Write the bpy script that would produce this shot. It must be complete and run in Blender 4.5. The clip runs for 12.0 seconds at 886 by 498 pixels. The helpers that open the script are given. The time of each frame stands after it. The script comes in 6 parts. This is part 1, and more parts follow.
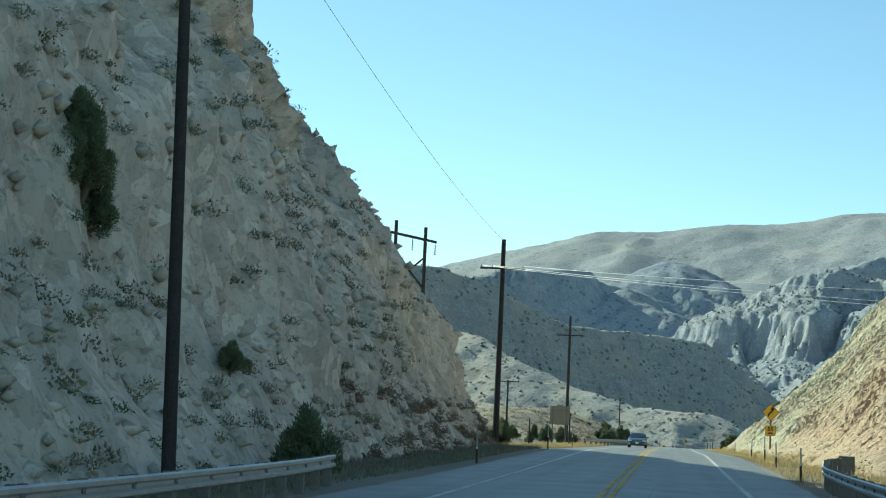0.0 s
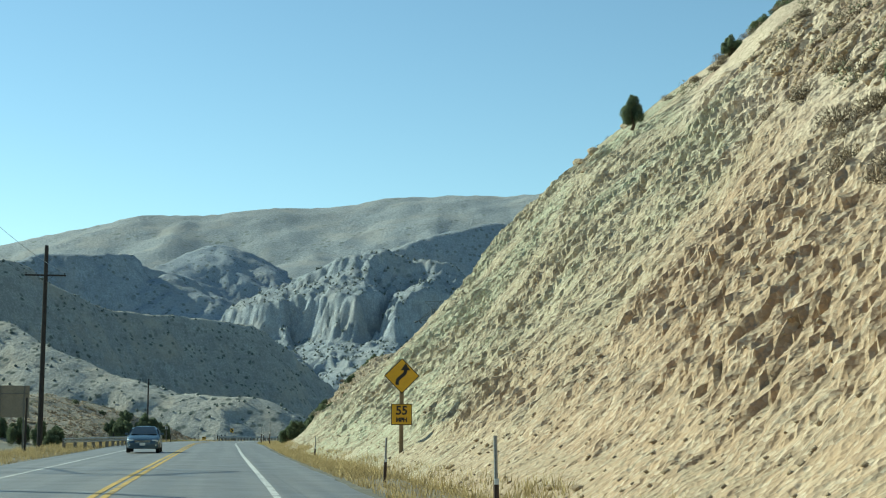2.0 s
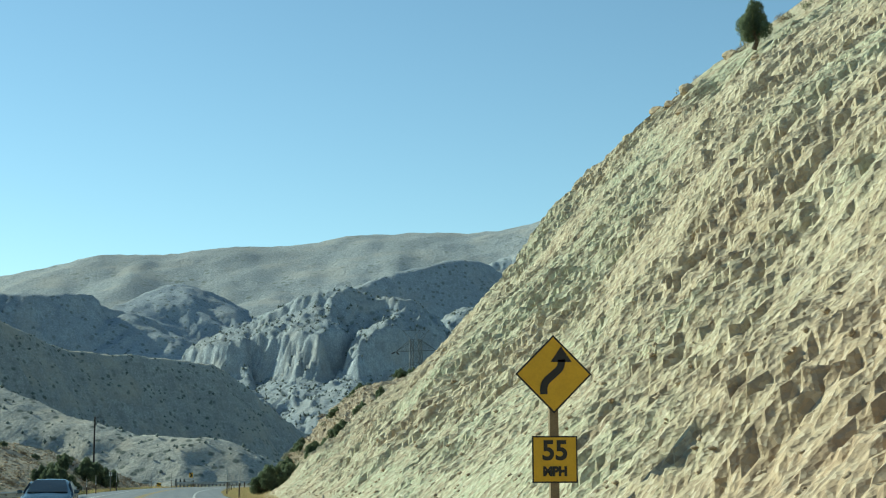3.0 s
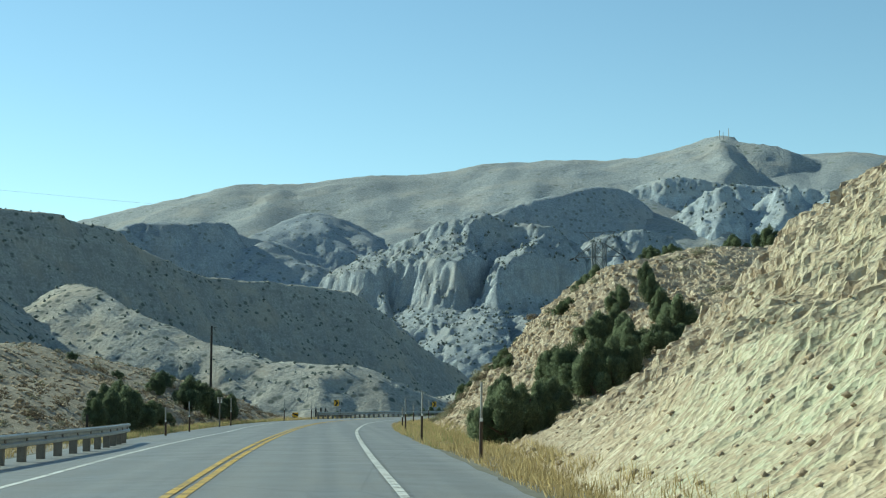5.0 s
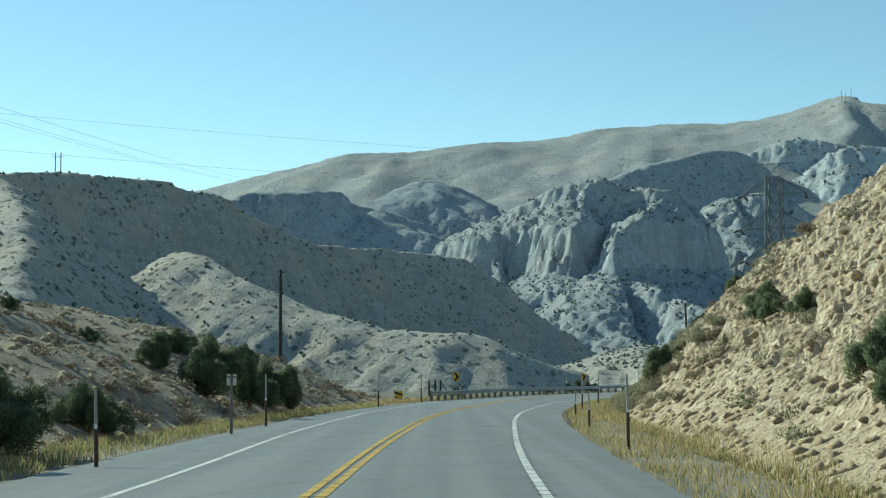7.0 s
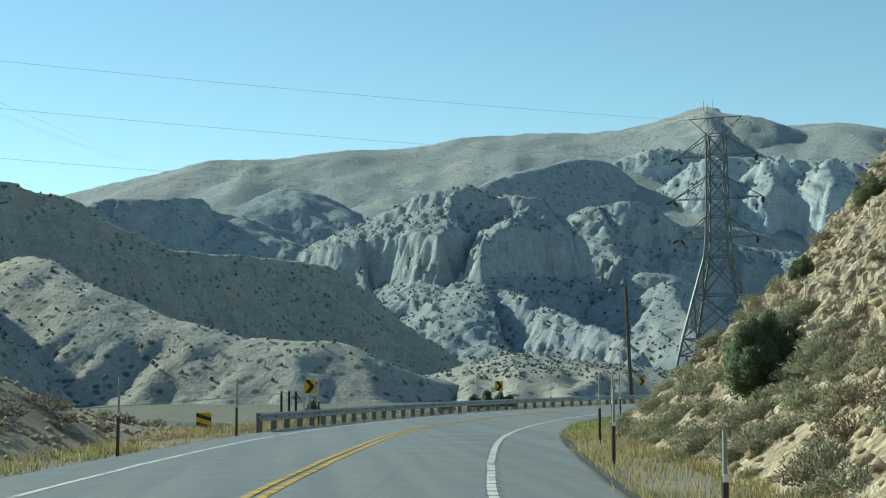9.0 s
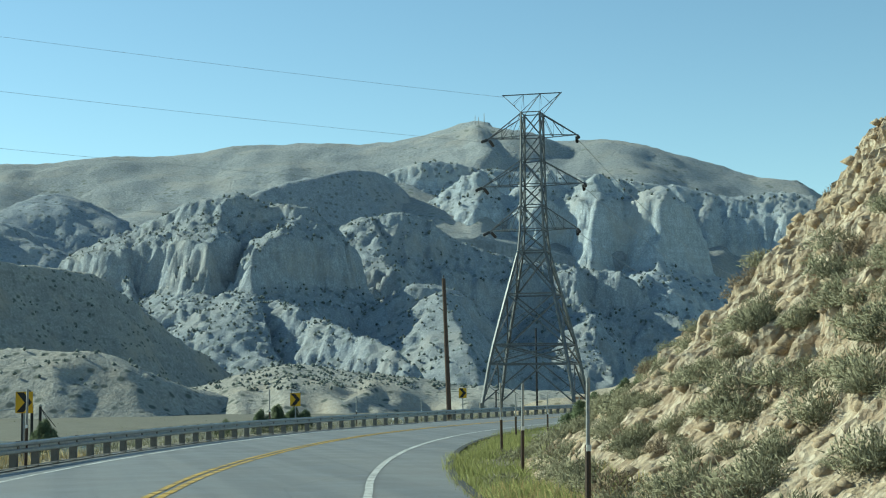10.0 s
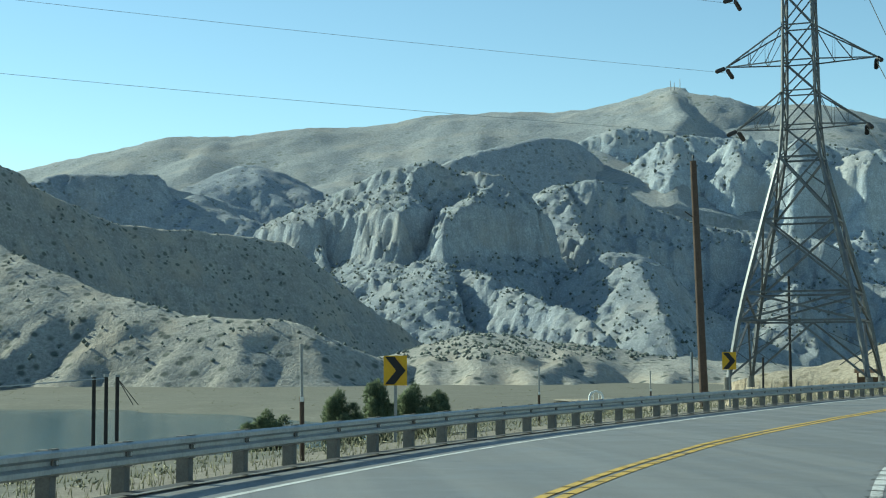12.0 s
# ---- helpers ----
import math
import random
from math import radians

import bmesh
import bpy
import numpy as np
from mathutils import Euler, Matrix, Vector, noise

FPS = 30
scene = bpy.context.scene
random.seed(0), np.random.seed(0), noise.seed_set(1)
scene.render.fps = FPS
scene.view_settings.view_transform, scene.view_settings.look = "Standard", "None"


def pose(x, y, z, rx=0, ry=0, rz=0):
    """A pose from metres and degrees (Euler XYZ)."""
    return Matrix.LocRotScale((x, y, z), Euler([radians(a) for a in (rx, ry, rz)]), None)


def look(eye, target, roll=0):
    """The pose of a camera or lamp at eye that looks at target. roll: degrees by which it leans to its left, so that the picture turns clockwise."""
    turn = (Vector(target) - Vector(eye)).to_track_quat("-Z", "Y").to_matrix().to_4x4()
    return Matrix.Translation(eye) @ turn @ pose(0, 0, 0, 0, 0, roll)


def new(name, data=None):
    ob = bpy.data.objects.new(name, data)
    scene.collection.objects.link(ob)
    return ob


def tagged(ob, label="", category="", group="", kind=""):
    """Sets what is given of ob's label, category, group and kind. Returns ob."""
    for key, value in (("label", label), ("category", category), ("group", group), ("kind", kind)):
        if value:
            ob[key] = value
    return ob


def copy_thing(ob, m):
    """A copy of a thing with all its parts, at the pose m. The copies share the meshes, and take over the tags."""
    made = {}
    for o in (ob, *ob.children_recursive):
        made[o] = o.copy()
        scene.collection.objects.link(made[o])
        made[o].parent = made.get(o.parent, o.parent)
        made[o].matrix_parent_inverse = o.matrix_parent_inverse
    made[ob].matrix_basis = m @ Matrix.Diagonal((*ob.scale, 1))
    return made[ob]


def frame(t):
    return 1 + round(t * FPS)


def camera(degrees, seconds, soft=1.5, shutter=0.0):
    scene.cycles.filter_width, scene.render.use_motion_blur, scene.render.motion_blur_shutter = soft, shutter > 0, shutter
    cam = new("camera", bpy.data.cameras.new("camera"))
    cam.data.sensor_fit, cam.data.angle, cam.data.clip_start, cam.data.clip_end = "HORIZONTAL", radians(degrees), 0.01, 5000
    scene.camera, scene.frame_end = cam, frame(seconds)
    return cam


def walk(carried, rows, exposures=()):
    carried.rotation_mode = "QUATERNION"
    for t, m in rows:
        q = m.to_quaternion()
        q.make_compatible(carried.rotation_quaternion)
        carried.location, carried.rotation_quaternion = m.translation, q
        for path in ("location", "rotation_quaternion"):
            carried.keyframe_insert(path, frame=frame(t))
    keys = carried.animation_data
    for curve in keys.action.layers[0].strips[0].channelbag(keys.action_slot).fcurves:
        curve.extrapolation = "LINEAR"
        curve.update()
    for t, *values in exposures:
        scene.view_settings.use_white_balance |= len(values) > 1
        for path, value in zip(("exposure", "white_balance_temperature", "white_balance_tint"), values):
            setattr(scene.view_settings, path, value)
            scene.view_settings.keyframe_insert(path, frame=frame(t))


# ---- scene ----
cam = camera(32.80, 12.0, soft=1.1, shutter=0.0)
PATH = [
    (0, pose(0.000, 0.000, 0.917, 96.879, -2.726, 8.732)),
    (0.5, pose(-0.025, 15.965, 1.055, 96.513, -2.075, 2.154)),
    (1, pose(0.009, 31.816, 1.198, 96.256, -1.282, -2.587)),
    (1.5, pose(0.380, 47.458, 1.354, 96.291, -0.926, -6.162)),
    (2, pose(0.685, 62.766, 1.577, 96.806, -0.331, -8.240)),
    (2.5, pose(0.877, 77.937, 1.786, 97.679, 0.197, -9.323)),
    (3, pose(1.088, 93.039, 1.953, 98.271, 0.278, -9.653)),
    (5, pose(0.419, 148.625, 1.692, 95.638, -0.111, -4.580)),
    (5.5, pose(0.282, 160.943, 1.822, 94.658, 0.037, -3.000)),
    (6, pose(0.232, 173.036, 1.912, 94.220, 0.037, -1.690)),
    (6.5, pose(0.230, 185.123, 1.930, 94.280, -0.012, -0.642)),
    (6.7, pose(0.297, 189.987, 1.929, 94.386, 0.097, -0.239)),
    (8.3, pose(1.124, 230.269, 1.598, 94.553, 0.931, -1.265)),
    (8.5, pose(1.278, 235.073, 1.567, 94.574, 0.728, -2.201)),
    (9, pose(1.603, 246.939, 1.513, 94.834, 0.407, -5.413)),
    (9.5, pose(2.294, 259.085, 1.483, 95.157, 0.204, -9.597)),
    (10, pose(3.308, 271.232, 1.456, 95.204, 0.542, -14.149)),
    (10.5, pose(4.851, 283.298, 1.363, 94.923, 0.863, -17.461)),
    (11, pose(6.984, 294.863, 1.270, 94.450, 1.333, -18.421)),
    (11.5, pose(9.480, 305.781, 1.170, 94.267, 1.252, -14.859)),
    (12, pose(12.462, 316.908, 1.089, 94.151, 0.174, -6.806)),
]
walk(cam, PATH, [(0, 0.98, 6000, -18), (1.2, 0.70, 6000, -18), (9, 0.68, 6000, -18), (12, 0.78, 6000, -18)])

# ---- light ----
SUN_AZ, SUN_EL = radians(-52), radians(31)     # from the road's heading, to its left and ahead
world = bpy.data.worlds.new("sky")
scene.world = world
world.use_nodes = True
wt = world.node_tree
sky = wt.nodes.new("ShaderNodeTexSky")
sky.sky_type, sky.sun_disc = "NISHITA", False
sky.sun_elevation, sky.sun_rotation = SUN_EL, SUN_AZ
sky.air_density, sky.dust_density, sky.ozone_density, sky.altitude = 1.05, 0.1, 0.55, 1500
wt.nodes["Background"].inputs[1].default_value = 0.088
wt.links.new(sky.outputs[0], wt.nodes["Background"].inputs[0])
sun = new("sun", bpy.data.lights.new("sun", "SUN"))
sun.data.energy, sun.data.angle, sun.data.color = 3.9, radians(0.53), (1.0, 0.92, 0.80)
sun.matrix_world = look((math.sin(SUN_AZ) * 50, math.cos(SUN_AZ) * 50, 50 * math.tan(SUN_EL)), (0, 0, 0))

# ---- materials ----
class Nodes:
    """A small helper that strings shader nodes together."""

    def __init__(self, name):
        self.mat = bpy.data.materials.new(name)
        self.mat.use_nodes = True
        self.t = self.mat.node_tree
        self.bsdf = self.t.nodes["Principled BSDF"]
        self.co = self.t.nodes.new("ShaderNodeTexCoord").outputs["Object"]

    def node(self, kind, props=(), **ins):
        n = self.t.nodes.new(kind)
        for k, v in dict(props).items():
            setattr(n, k, v)
        for k, v in ins.items():
            key = int(k[1:]) if k[0] == "_" else k
            self.put(n.inputs[key], v)
        return n

    def put(self, socket, v):
        if isinstance(v, bpy.types.NodeSocket):
            self.t.links.new(v, socket)
        else:
            socket.default_value = v

    def map(self, scale=(1, 1, 1), rot=(0, 0, 0)):
        n = self.node("ShaderNodeMapping", Vector=self.co)
        n.inputs["Scale"].default_value = scale
        n.inputs["Rotation"].default_value = [radians(a) for a in rot]
        return n.outputs[0]

    def turned(self, rot, scale):
        """Coordinates turned first and then stretched."""
        a = self.node("ShaderNodeMapping", Vector=self.co)
        a.inputs["Rotation"].default_value = [radians(v) for v in rot]
        b = self.node("ShaderNodeMapping", Vector=a.outputs[0])
        b.inputs["Scale"].default_value = scale
        return b.outputs[0]

    def noise(self, scale, detail=4, rough=0.55, vec=None, dist=0.0):
        n = self.node("ShaderNodeTexNoise", Scale=scale, Detail=detail, Roughness=rough, Distortion=dist)
        self.put(n.inputs["Vector"], vec or self.co)
        return n.outputs[0]

    def cells(self, scale, vec=None, feature="F1", out=0, rand=1.0):
        n = self.node("ShaderNodeTexVoronoi", {"feature": feature}, Scale=scale, Randomness=rand)
        self.put(n.inputs["Vector"], vec or self.co)
        return n.outputs[out]

    def ramp(self, fac, *stops):
        n = self.node("ShaderNodeValToRGB", _0=fac)
        e = n.color_ramp.elements
        while len(e) < len(stops):
            e.new(0.5)
        for el, (p, c) in zip(e, stops):
            el.position = p
            el.color = (*c, 1) if isinstance(c, tuple) else (c, c, c, 1)
        return n.outputs[0]

    def mix(self, fac, a, b, mode="MIX"):
        n = self.node("ShaderNodeMix", {"data_type": "RGBA", "blend_type": mode}, _0=fac)
        for s, v in ((n.inputs[6], a), (n.inputs[7], b)):
            self.put(s, (*v, 1) if isinstance(v, tuple) else v)
        return n.outputs[2]

    def math(self, op, a, b=0.0):
        return self.node("ShaderNodeMath", {"operation": op}, _0=a, _1=b).outputs[0]

    def bump(self, height, strength=0.5, dist=0.1, normal=None):
        n = self.node("ShaderNodeBump", Strength=strength, Distance=dist, Height=height)
        if normal:
            self.put(n.inputs["Normal"], normal)
        return n.outputs[0]

    def done(self, color, rough=0.9, normal=None, metal=0.0, spec=0.3):
        self.put(self.bsdf.inputs["Base Color"], (*color, 1) if isinstance(color, tuple) else color)
        self.put(self.bsdf.inputs["Roughness"], rough)
        self.put(self.bsdf.inputs["Metallic"], metal)
        self.put(self.bsdf.inputs["Specular IOR Level"], spec)
        if normal:
            self.put(self.bsdf.inputs["Normal"], normal)
        return self.mat


def plain(name, color, rough=0.6, metal=0.0, var=0.15, scale=6.0, spec=0.4):
    """A paint or metal with slight wear at two scales."""
    k = Nodes(name)
    n = k.mix(0.5, k.noise(scale, 5), k.noise(scale * 7, 3))
    lo, hi = tuple(c * (1 - var) for c in color), tuple(min(1, c * (1 + var)) for c in color)
    return k.done(k.ramp(n, (0.3, lo), (0.7, hi)), rough, k.bump(n, 0.1, 0.01), metal, spec)


def upness(k):
    """How far the surface faces up: ledges and flats against steep rock."""
    g = k.node("ShaderNodeNewGeometry").outputs["Normal"]
    return k.node("ShaderNodeSeparateXYZ", _0=g).outputs[2]


def far_rock(name, rock, soil, bush, big, dots, dotted=0.5, band=0.0):
    """Bare rock on the steep parts, soil and dark scrub on the flatter ones."""
    k = Nodes(name)
    n1, n2 = k.noise(big, 6, 0.6), k.noise(big * 6, 5, 0.65)
    lo = tuple(c * 0.72 for c in rock)
    c = k.mix(k.ramp(n2, (0.35, 0.0), (0.65, 1.0)), lo, rock)
    streak = k.noise(big * 3, 5, 0.65, k.map((7.0, 7.0, 0.4)))
    c = k.mix(k.ramp(streak, (0.48, 0.0), (0.62, 0.6)), c, tuple(v * 0.6 for v in rock))
    if band:
        layers = k.noise(big * 4, 3, 0.6, k.map((0.12, 0.12, 6.0)))
        c = k.mix(k.ramp(layers, (0.45, 0.0), (0.6, band)), c, tuple(v * 0.62 for v in rock))
    s = k.mix(k.ramp(n1, (0.35, 0.0), (0.65, 1.0)), tuple(v * 0.8 for v in soil), soil)
    up = k.math("ADD", upness(k), k.math("MULTIPLY", k.math("SUBTRACT", n2, 0.5), 0.5))
    c = k.mix(k.ramp(up, (0.50, 0.0), (0.72, 1.0)), c, s)
    speck = k.noise(big * 45, 5, 0.7)
    c = k.mix(k.ramp(speck, (0.40, 0.55), (0.52, 0.0)), c, tuple(v * 0.5 for v in rock))
    c = k.mix(k.ramp(speck, (0.55, 0.0), (0.66, 0.4)), c, tuple(min(1, v * 1.4) for v in rock))
    blot = k.noise(big * 1.7, 5, 0.6)
    c = k.mix(k.ramp(blot, (0.50, 0.0), (0.64, 0.4)), c, (soil[0] * 1.15, soil[1] * 1.0, soil[2] * 0.85))
    d = k.cells(dots)
    patch = k.noise(big * 2.5, 3)
    keep = k.math("MULTIPLY", k.ramp(d, (0.18, 1.0), (0.34, 0.0)), k.ramp(patch, (0.62 - dotted * 0.5, 0.0), (0.75 - dotted * 0.5, 1.0)))
    keep = k.math("MULTIPLY", keep, k.ramp(up, (0.42, 0.0), (0.6, 1.0)))
    c = k.mix(keep, c, bush)
    h = k.mix(0.5, n2, k.noise(big * 25, 4, 0.7))
    h = k.mix(0.4, h, streak)
    h = k.mix(0.3, h, speck)
    return k.done(c, 0.95, k.bump(h, 1.0, 1.2 / big * 0.03), spec=0.1)


def near_rock():
    """Fractured pale rock of the road cut: cream, greenish grey and rust patches, with dipping cracks."""
    k = Nodes("cut_rock")
    p = k.node("ShaderNodeSeparateXYZ", _0=k.co).outputs
    up_face = k.math("MULTIPLY", k.math("ADD", p[0], p[2]), 0.7)
    off_face = k.math("MULTIPLY", k.math("SUBTRACT", p[2], p[0]), 0.7)
    across = k.math("ADD", p[1], k.math("MULTIPLY", up_face, 0.3))

    def beds(a, b, c):
        return k.node("ShaderNodeCombineXYZ", X=k.math("MULTIPLY", up_face, a), Y=k.math("MULTIPLY", across, b), Z=k.math("MULTIPLY", off_face, c)).outputs[0]
    dip, lam = beds(0.5, 1.0, 1.0), beds(0.28, 1.7, 1.0)
    big, mid, fine = k.noise(0.09, 4, 0.6), k.noise(0.5, 6, 0.62, dip), k.noise(3.0, 6, 0.68)
    c = k.mix(k.ramp(mid, (0.32, 0.0), (0.68, 1.0)), (0.400, 0.325, 0.215), (0.555, 0.480, 0.335))
    green = k.ramp(k.noise(0.16, 3, 0.5, k.map((1, 0.6, 1), (0, 0, 20))), (0.40, 0.2), (0.58, 0.95))
    along = k.node("ShaderNodeSeparateXYZ", _0=k.co).outputs[1]
    green = k.math("MULTIPLY", green, k.ramp(k.math("MULTIPLY", along, 0.002), (0.38, 1.0), (0.41, 0.1)))
    c = k.mix(green, c, (0.400, 0.432, 0.300))
    zone = k.math("ADD", along, k.math("MULTIPLY", k.math("SUBTRACT", k.noise(0.13, 5, 0.62), 0.5), 55.0))
    rust = k.ramp(k.math("MULTIPLY", zone, 0.002), (0.200, 0.88), (0.250, 0.10))
    c = k.mix(rust, c, (0.455, 0.305, 0.195))
    warp = k.node("ShaderNodeMix", {"data_type": "VECTOR"}, _0=0.16)
    k.put(warp.inputs[4], lam)
    k.put(warp.inputs[5], k.node("ShaderNodeTexNoise", Scale=1.2, Detail=3.0, Vector=k.co).outputs["Color"])
    gaps = k.noise(1.5, 5, 0.62, warp.outputs[1])
    gaps2 = k.noise(3.6, 5, 0.65, warp.outputs[1])
    c = k.mix(k.ramp(gaps, (0.36, 0.8), (0.41, 0.0)), c, (0.190, 0.145, 0.100))
    c = k.mix(k.ramp(gaps2, (0.36, 0.5), (0.42, 0.0)), c, (0.230, 0.180, 0.130))
    c = k.mix(k.ramp(gaps2, (0.57, 0.0), (0.66, 0.5)), c, (0.600, 0.530, 0.410))
    pocket = k.noise(1.3, 5, 0.7, dip)
    c = k.mix(k.ramp(pocket, (0.36, 0.65), (0.45, 0.0)), c, (0.230, 0.185, 0.130))
    layer = k.noise(1.6, 4, 0.6, lam)
    c = k.mix(k.ramp(layer, (0.52, 0.0), (0.66, 0.3)), c, (0.400, 0.310, 0.210))
    c = k.mix(k.ramp(fine, (0.40, 0.25), (0.60, 0.0)), c, (0.350, 0.270, 0.180))
    tan = k.ramp(k.math("MULTIPLY", along, 0.002), (0.335, 0.0), (0.38, 0.75))
    c = k.mix(tan, c, k.mix(mid, (0.335, 0.268, 0.190), (0.490, 0.402, 0.295)))
    bits, chips = k.cells(3.2, None, "F1", 1), k.cells(9.0, None, "F1", 1)
    c = k.mix(k.math("MULTIPLY", k.ramp(bits, (0.25, 0.65), (0.45, 0.0)), k.ramp(tan, (0.0, 0.3), (0.7, 1.0))), c, (0.270, 0.195, 0.130))
    c = k.mix(k.math("MULTIPLY", k.ramp(bits, (0.58, 0.0), (0.80, 0.55)), k.ramp(tan, (0.0, 0.3), (0.7, 1.0))), c, (0.600, 0.515, 0.395))
    c = k.mix(k.ramp(chips, (0.25, 0.45), (0.42, 0.0)), c, (0.290, 0.210, 0.140))
    c = k.mix(k.ramp(chips, (0.62, 0.0), (0.85, 0.35)), c, (0.680, 0.595, 0.460))
    up = upness(k)
    soil = k.math("MULTIPLY", k.ramp(up, (0.80, 0.0), (0.92, 0.9)), k.ramp(fine, (0.3, 0.5), (0.6, 1.0)))
    c = k.mix(soil, c, (0.400, 0.320, 0.215))
    # natural slope above and before the cut: brown soil and scree
    xyz = k.node("ShaderNodeSeparateXYZ", _0=k.co)
    edge = k.math("SUBTRACT", xyz.outputs[0], k.math("MULTIPLY", xyz.outputs[1], 0.24))
    edge = k.math("ADD", edge, k.math("MULTIPLY", big, 6.0))
    nat = k.ramp(k.math("MULTIPLY", k.math("ADD", edge, 14.0), 0.05), (0.43, 0.0), (0.50, 1.0))
    earth = k.mix(k.ramp(fine, (0.38, 0.0), (0.62, 1.0)), (0.440, 0.350, 0.250), (0.640, 0.525, 0.385))
    earth = k.mix(k.ramp(k.noise(0.22, 4), (0.48, 0.0), (0.64, 0.7)), earth, (0.310, 0.215, 0.155))
    pebble = k.cells(5.5)
    earth = k.mix(k.ramp(pebble, (0.12, 0.7), (0.30, 0.0)), earth, (0.450, 0.385, 0.290))
    earth = k.mix(k.ramp(k.noise(6.0, 4, 0.7), (0.36, 0.5), (0.46, 0.0)), earth, (0.160, 0.125, 0.092))
    scree = k.ramp(k.math("MULTIPLY", k.math("ADD", xyz.outputs[1], k.math("MULTIPLY", fine, 8.0)), 0.01), (0.79, 0.75), (0.83, 0.0))
    earth = k.mix(scree, earth, k.mix(k.ramp(k.noise(1.1, 5, 0.65, k.map((0.35, 1.0, 0.35))), (0.40, 0.0), (0.58, 1.0)), (0.100, 0.066, 0.052), (0.300, 0.205, 0.155)))
    c = k.mix(nat, c, earth)
    h = k.mix(0.45, k.mix(0.5, mid, layer), fine)
    h = k.mix(0.3, h, k.noise(7.0, 7, 0.72, dip))
    h = k.mix(0.35, h, pocket)
    h = k.mix(0.45, h, k.mix(0.5, gaps, gaps2))
    h = k.mix(0.3, h, k.mix(0.5, k.cells(3.2), k.cells(9.0)))
    loose = k.mix(0.4, fine, k.mix(0.5, k.cells(3.2), k.cells(9.0)))
    h = k.mix(k.math("MULTIPLY", tan, 1.2), h, loose)
    return k.done(c, 0.95, k.bump(h, 1.0, 0.28), spec=0.15)


def cliff_rock():
    """Grey-tan talus in streaks down the slope, with brown fractured outcrops where it is steep."""
    k = Nodes("cliff_rock")
    p = k.node("ShaderNodeSeparateXYZ", _0=k.co).outputs
    fall = k.math("MULTIPLY", k.math("SUBTRACT", p[2], p[0]), 0.16)
    run = k.node("ShaderNodeCombineXYZ", X=fall, Y=p[1], Z=k.math("MULTIPLY", p[2], 0.2)).outputs[0]
    streak, big, fine = k.noise(0.55, 6, 0.62, run), k.noise(0.10, 4, 0.6), k.noise(3.5, 6, 0.7)
    c = k.mix(k.ramp(streak, (0.32, 0.0), (0.66, 1.0)), (0.385, 0.355, 0.300), (0.620, 0.565, 0.475))
    c = k.mix(k.ramp(big, (0.46, 0.0), (0.60, 0.55)), c, (0.500, 0.480, 0.400))
    steep = k.math("ADD", upness(k), k.math("MULTIPLY", k.math("SUBTRACT", big, 0.5), 0.8))
    rock = k.mix(k.ramp(k.noise(0.7, 6, 0.65), (0.35, 0.0), (0.65, 1.0)), (0.330, 0.265, 0.200), (0.570, 0.480, 0.375))
    high = k.ramp(k.math("MULTIPLY", k.math("ADD", p[2], k.math("MULTIPLY", big, 14.0)), 0.02), (0.36, 0.0), (0.50, 0.9))
    c = k.mix(k.math("MULTIPLY", high, k.ramp(steep, (0.30, 1.0), (0.62, 0.25))), c, rock)
    stone = k.cells(1.7, None, "F1", 1)
    c = k.mix(k.ramp(stone, (0.22, 0.5), (0.36, 0.0)), c, (0.350, 0.310, 0.250))
    c = k.mix(k.ramp(stone, (0.66, 0.0), (0.84, 0.5)), c, (0.760, 0.700, 0.600))
    c = k.mix(k.ramp(fine, (0.36, 0.55), (0.50, 0.0)), c, (0.270, 0.245, 0.195))
    crack = k.noise(0.9, 6, 0.7, k.map((1.0, 1.0, 2.2)))
    c = k.mix(k.ramp(crack, (0.34, 0.7), (0.41, 0.0)), c, (0.210, 0.180, 0.140))
    h = k.mix(0.4, k.mix(0.5, streak, crack), k.mix(0.5, fine, stone))
    return k.done(c, 0.96, k.bump(h, 1.0, 0.35), spec=0.1)


def dirt(name, a, b, dark, scale=0.4, relief=0.08):
    """Dry soil and scree with pebbles."""
    k = Nodes(name)
    n1, n2, n3 = k.noise(scale * 0.3, 4), k.noise(scale * 3, 6, 0.65), k.noise(scale * 25, 4, 0.7)
    c = k.mix(k.ramp(n1, (0.35, 0.0), (0.65, 1.0)), a, b)
    c = k.mix(k.ramp(n2, (0.45, 0.55), (0.62, 0.0)), c, dark)
    peb = k.cells(scale * 9)
    c = k.mix(k.ramp(peb, (0.10, 0.5), (0.3, 0.0)), c, tuple(min(1, v * 1.35) for v in b))
    c = k.mix(k.ramp(n3, (0.4, 0.45), (0.6, 0.0)), c, dark)
    return k.done(c, 0.97, k.bump(k.mix(0.5, n2, n3), 0.8, relief), spec=0.1)


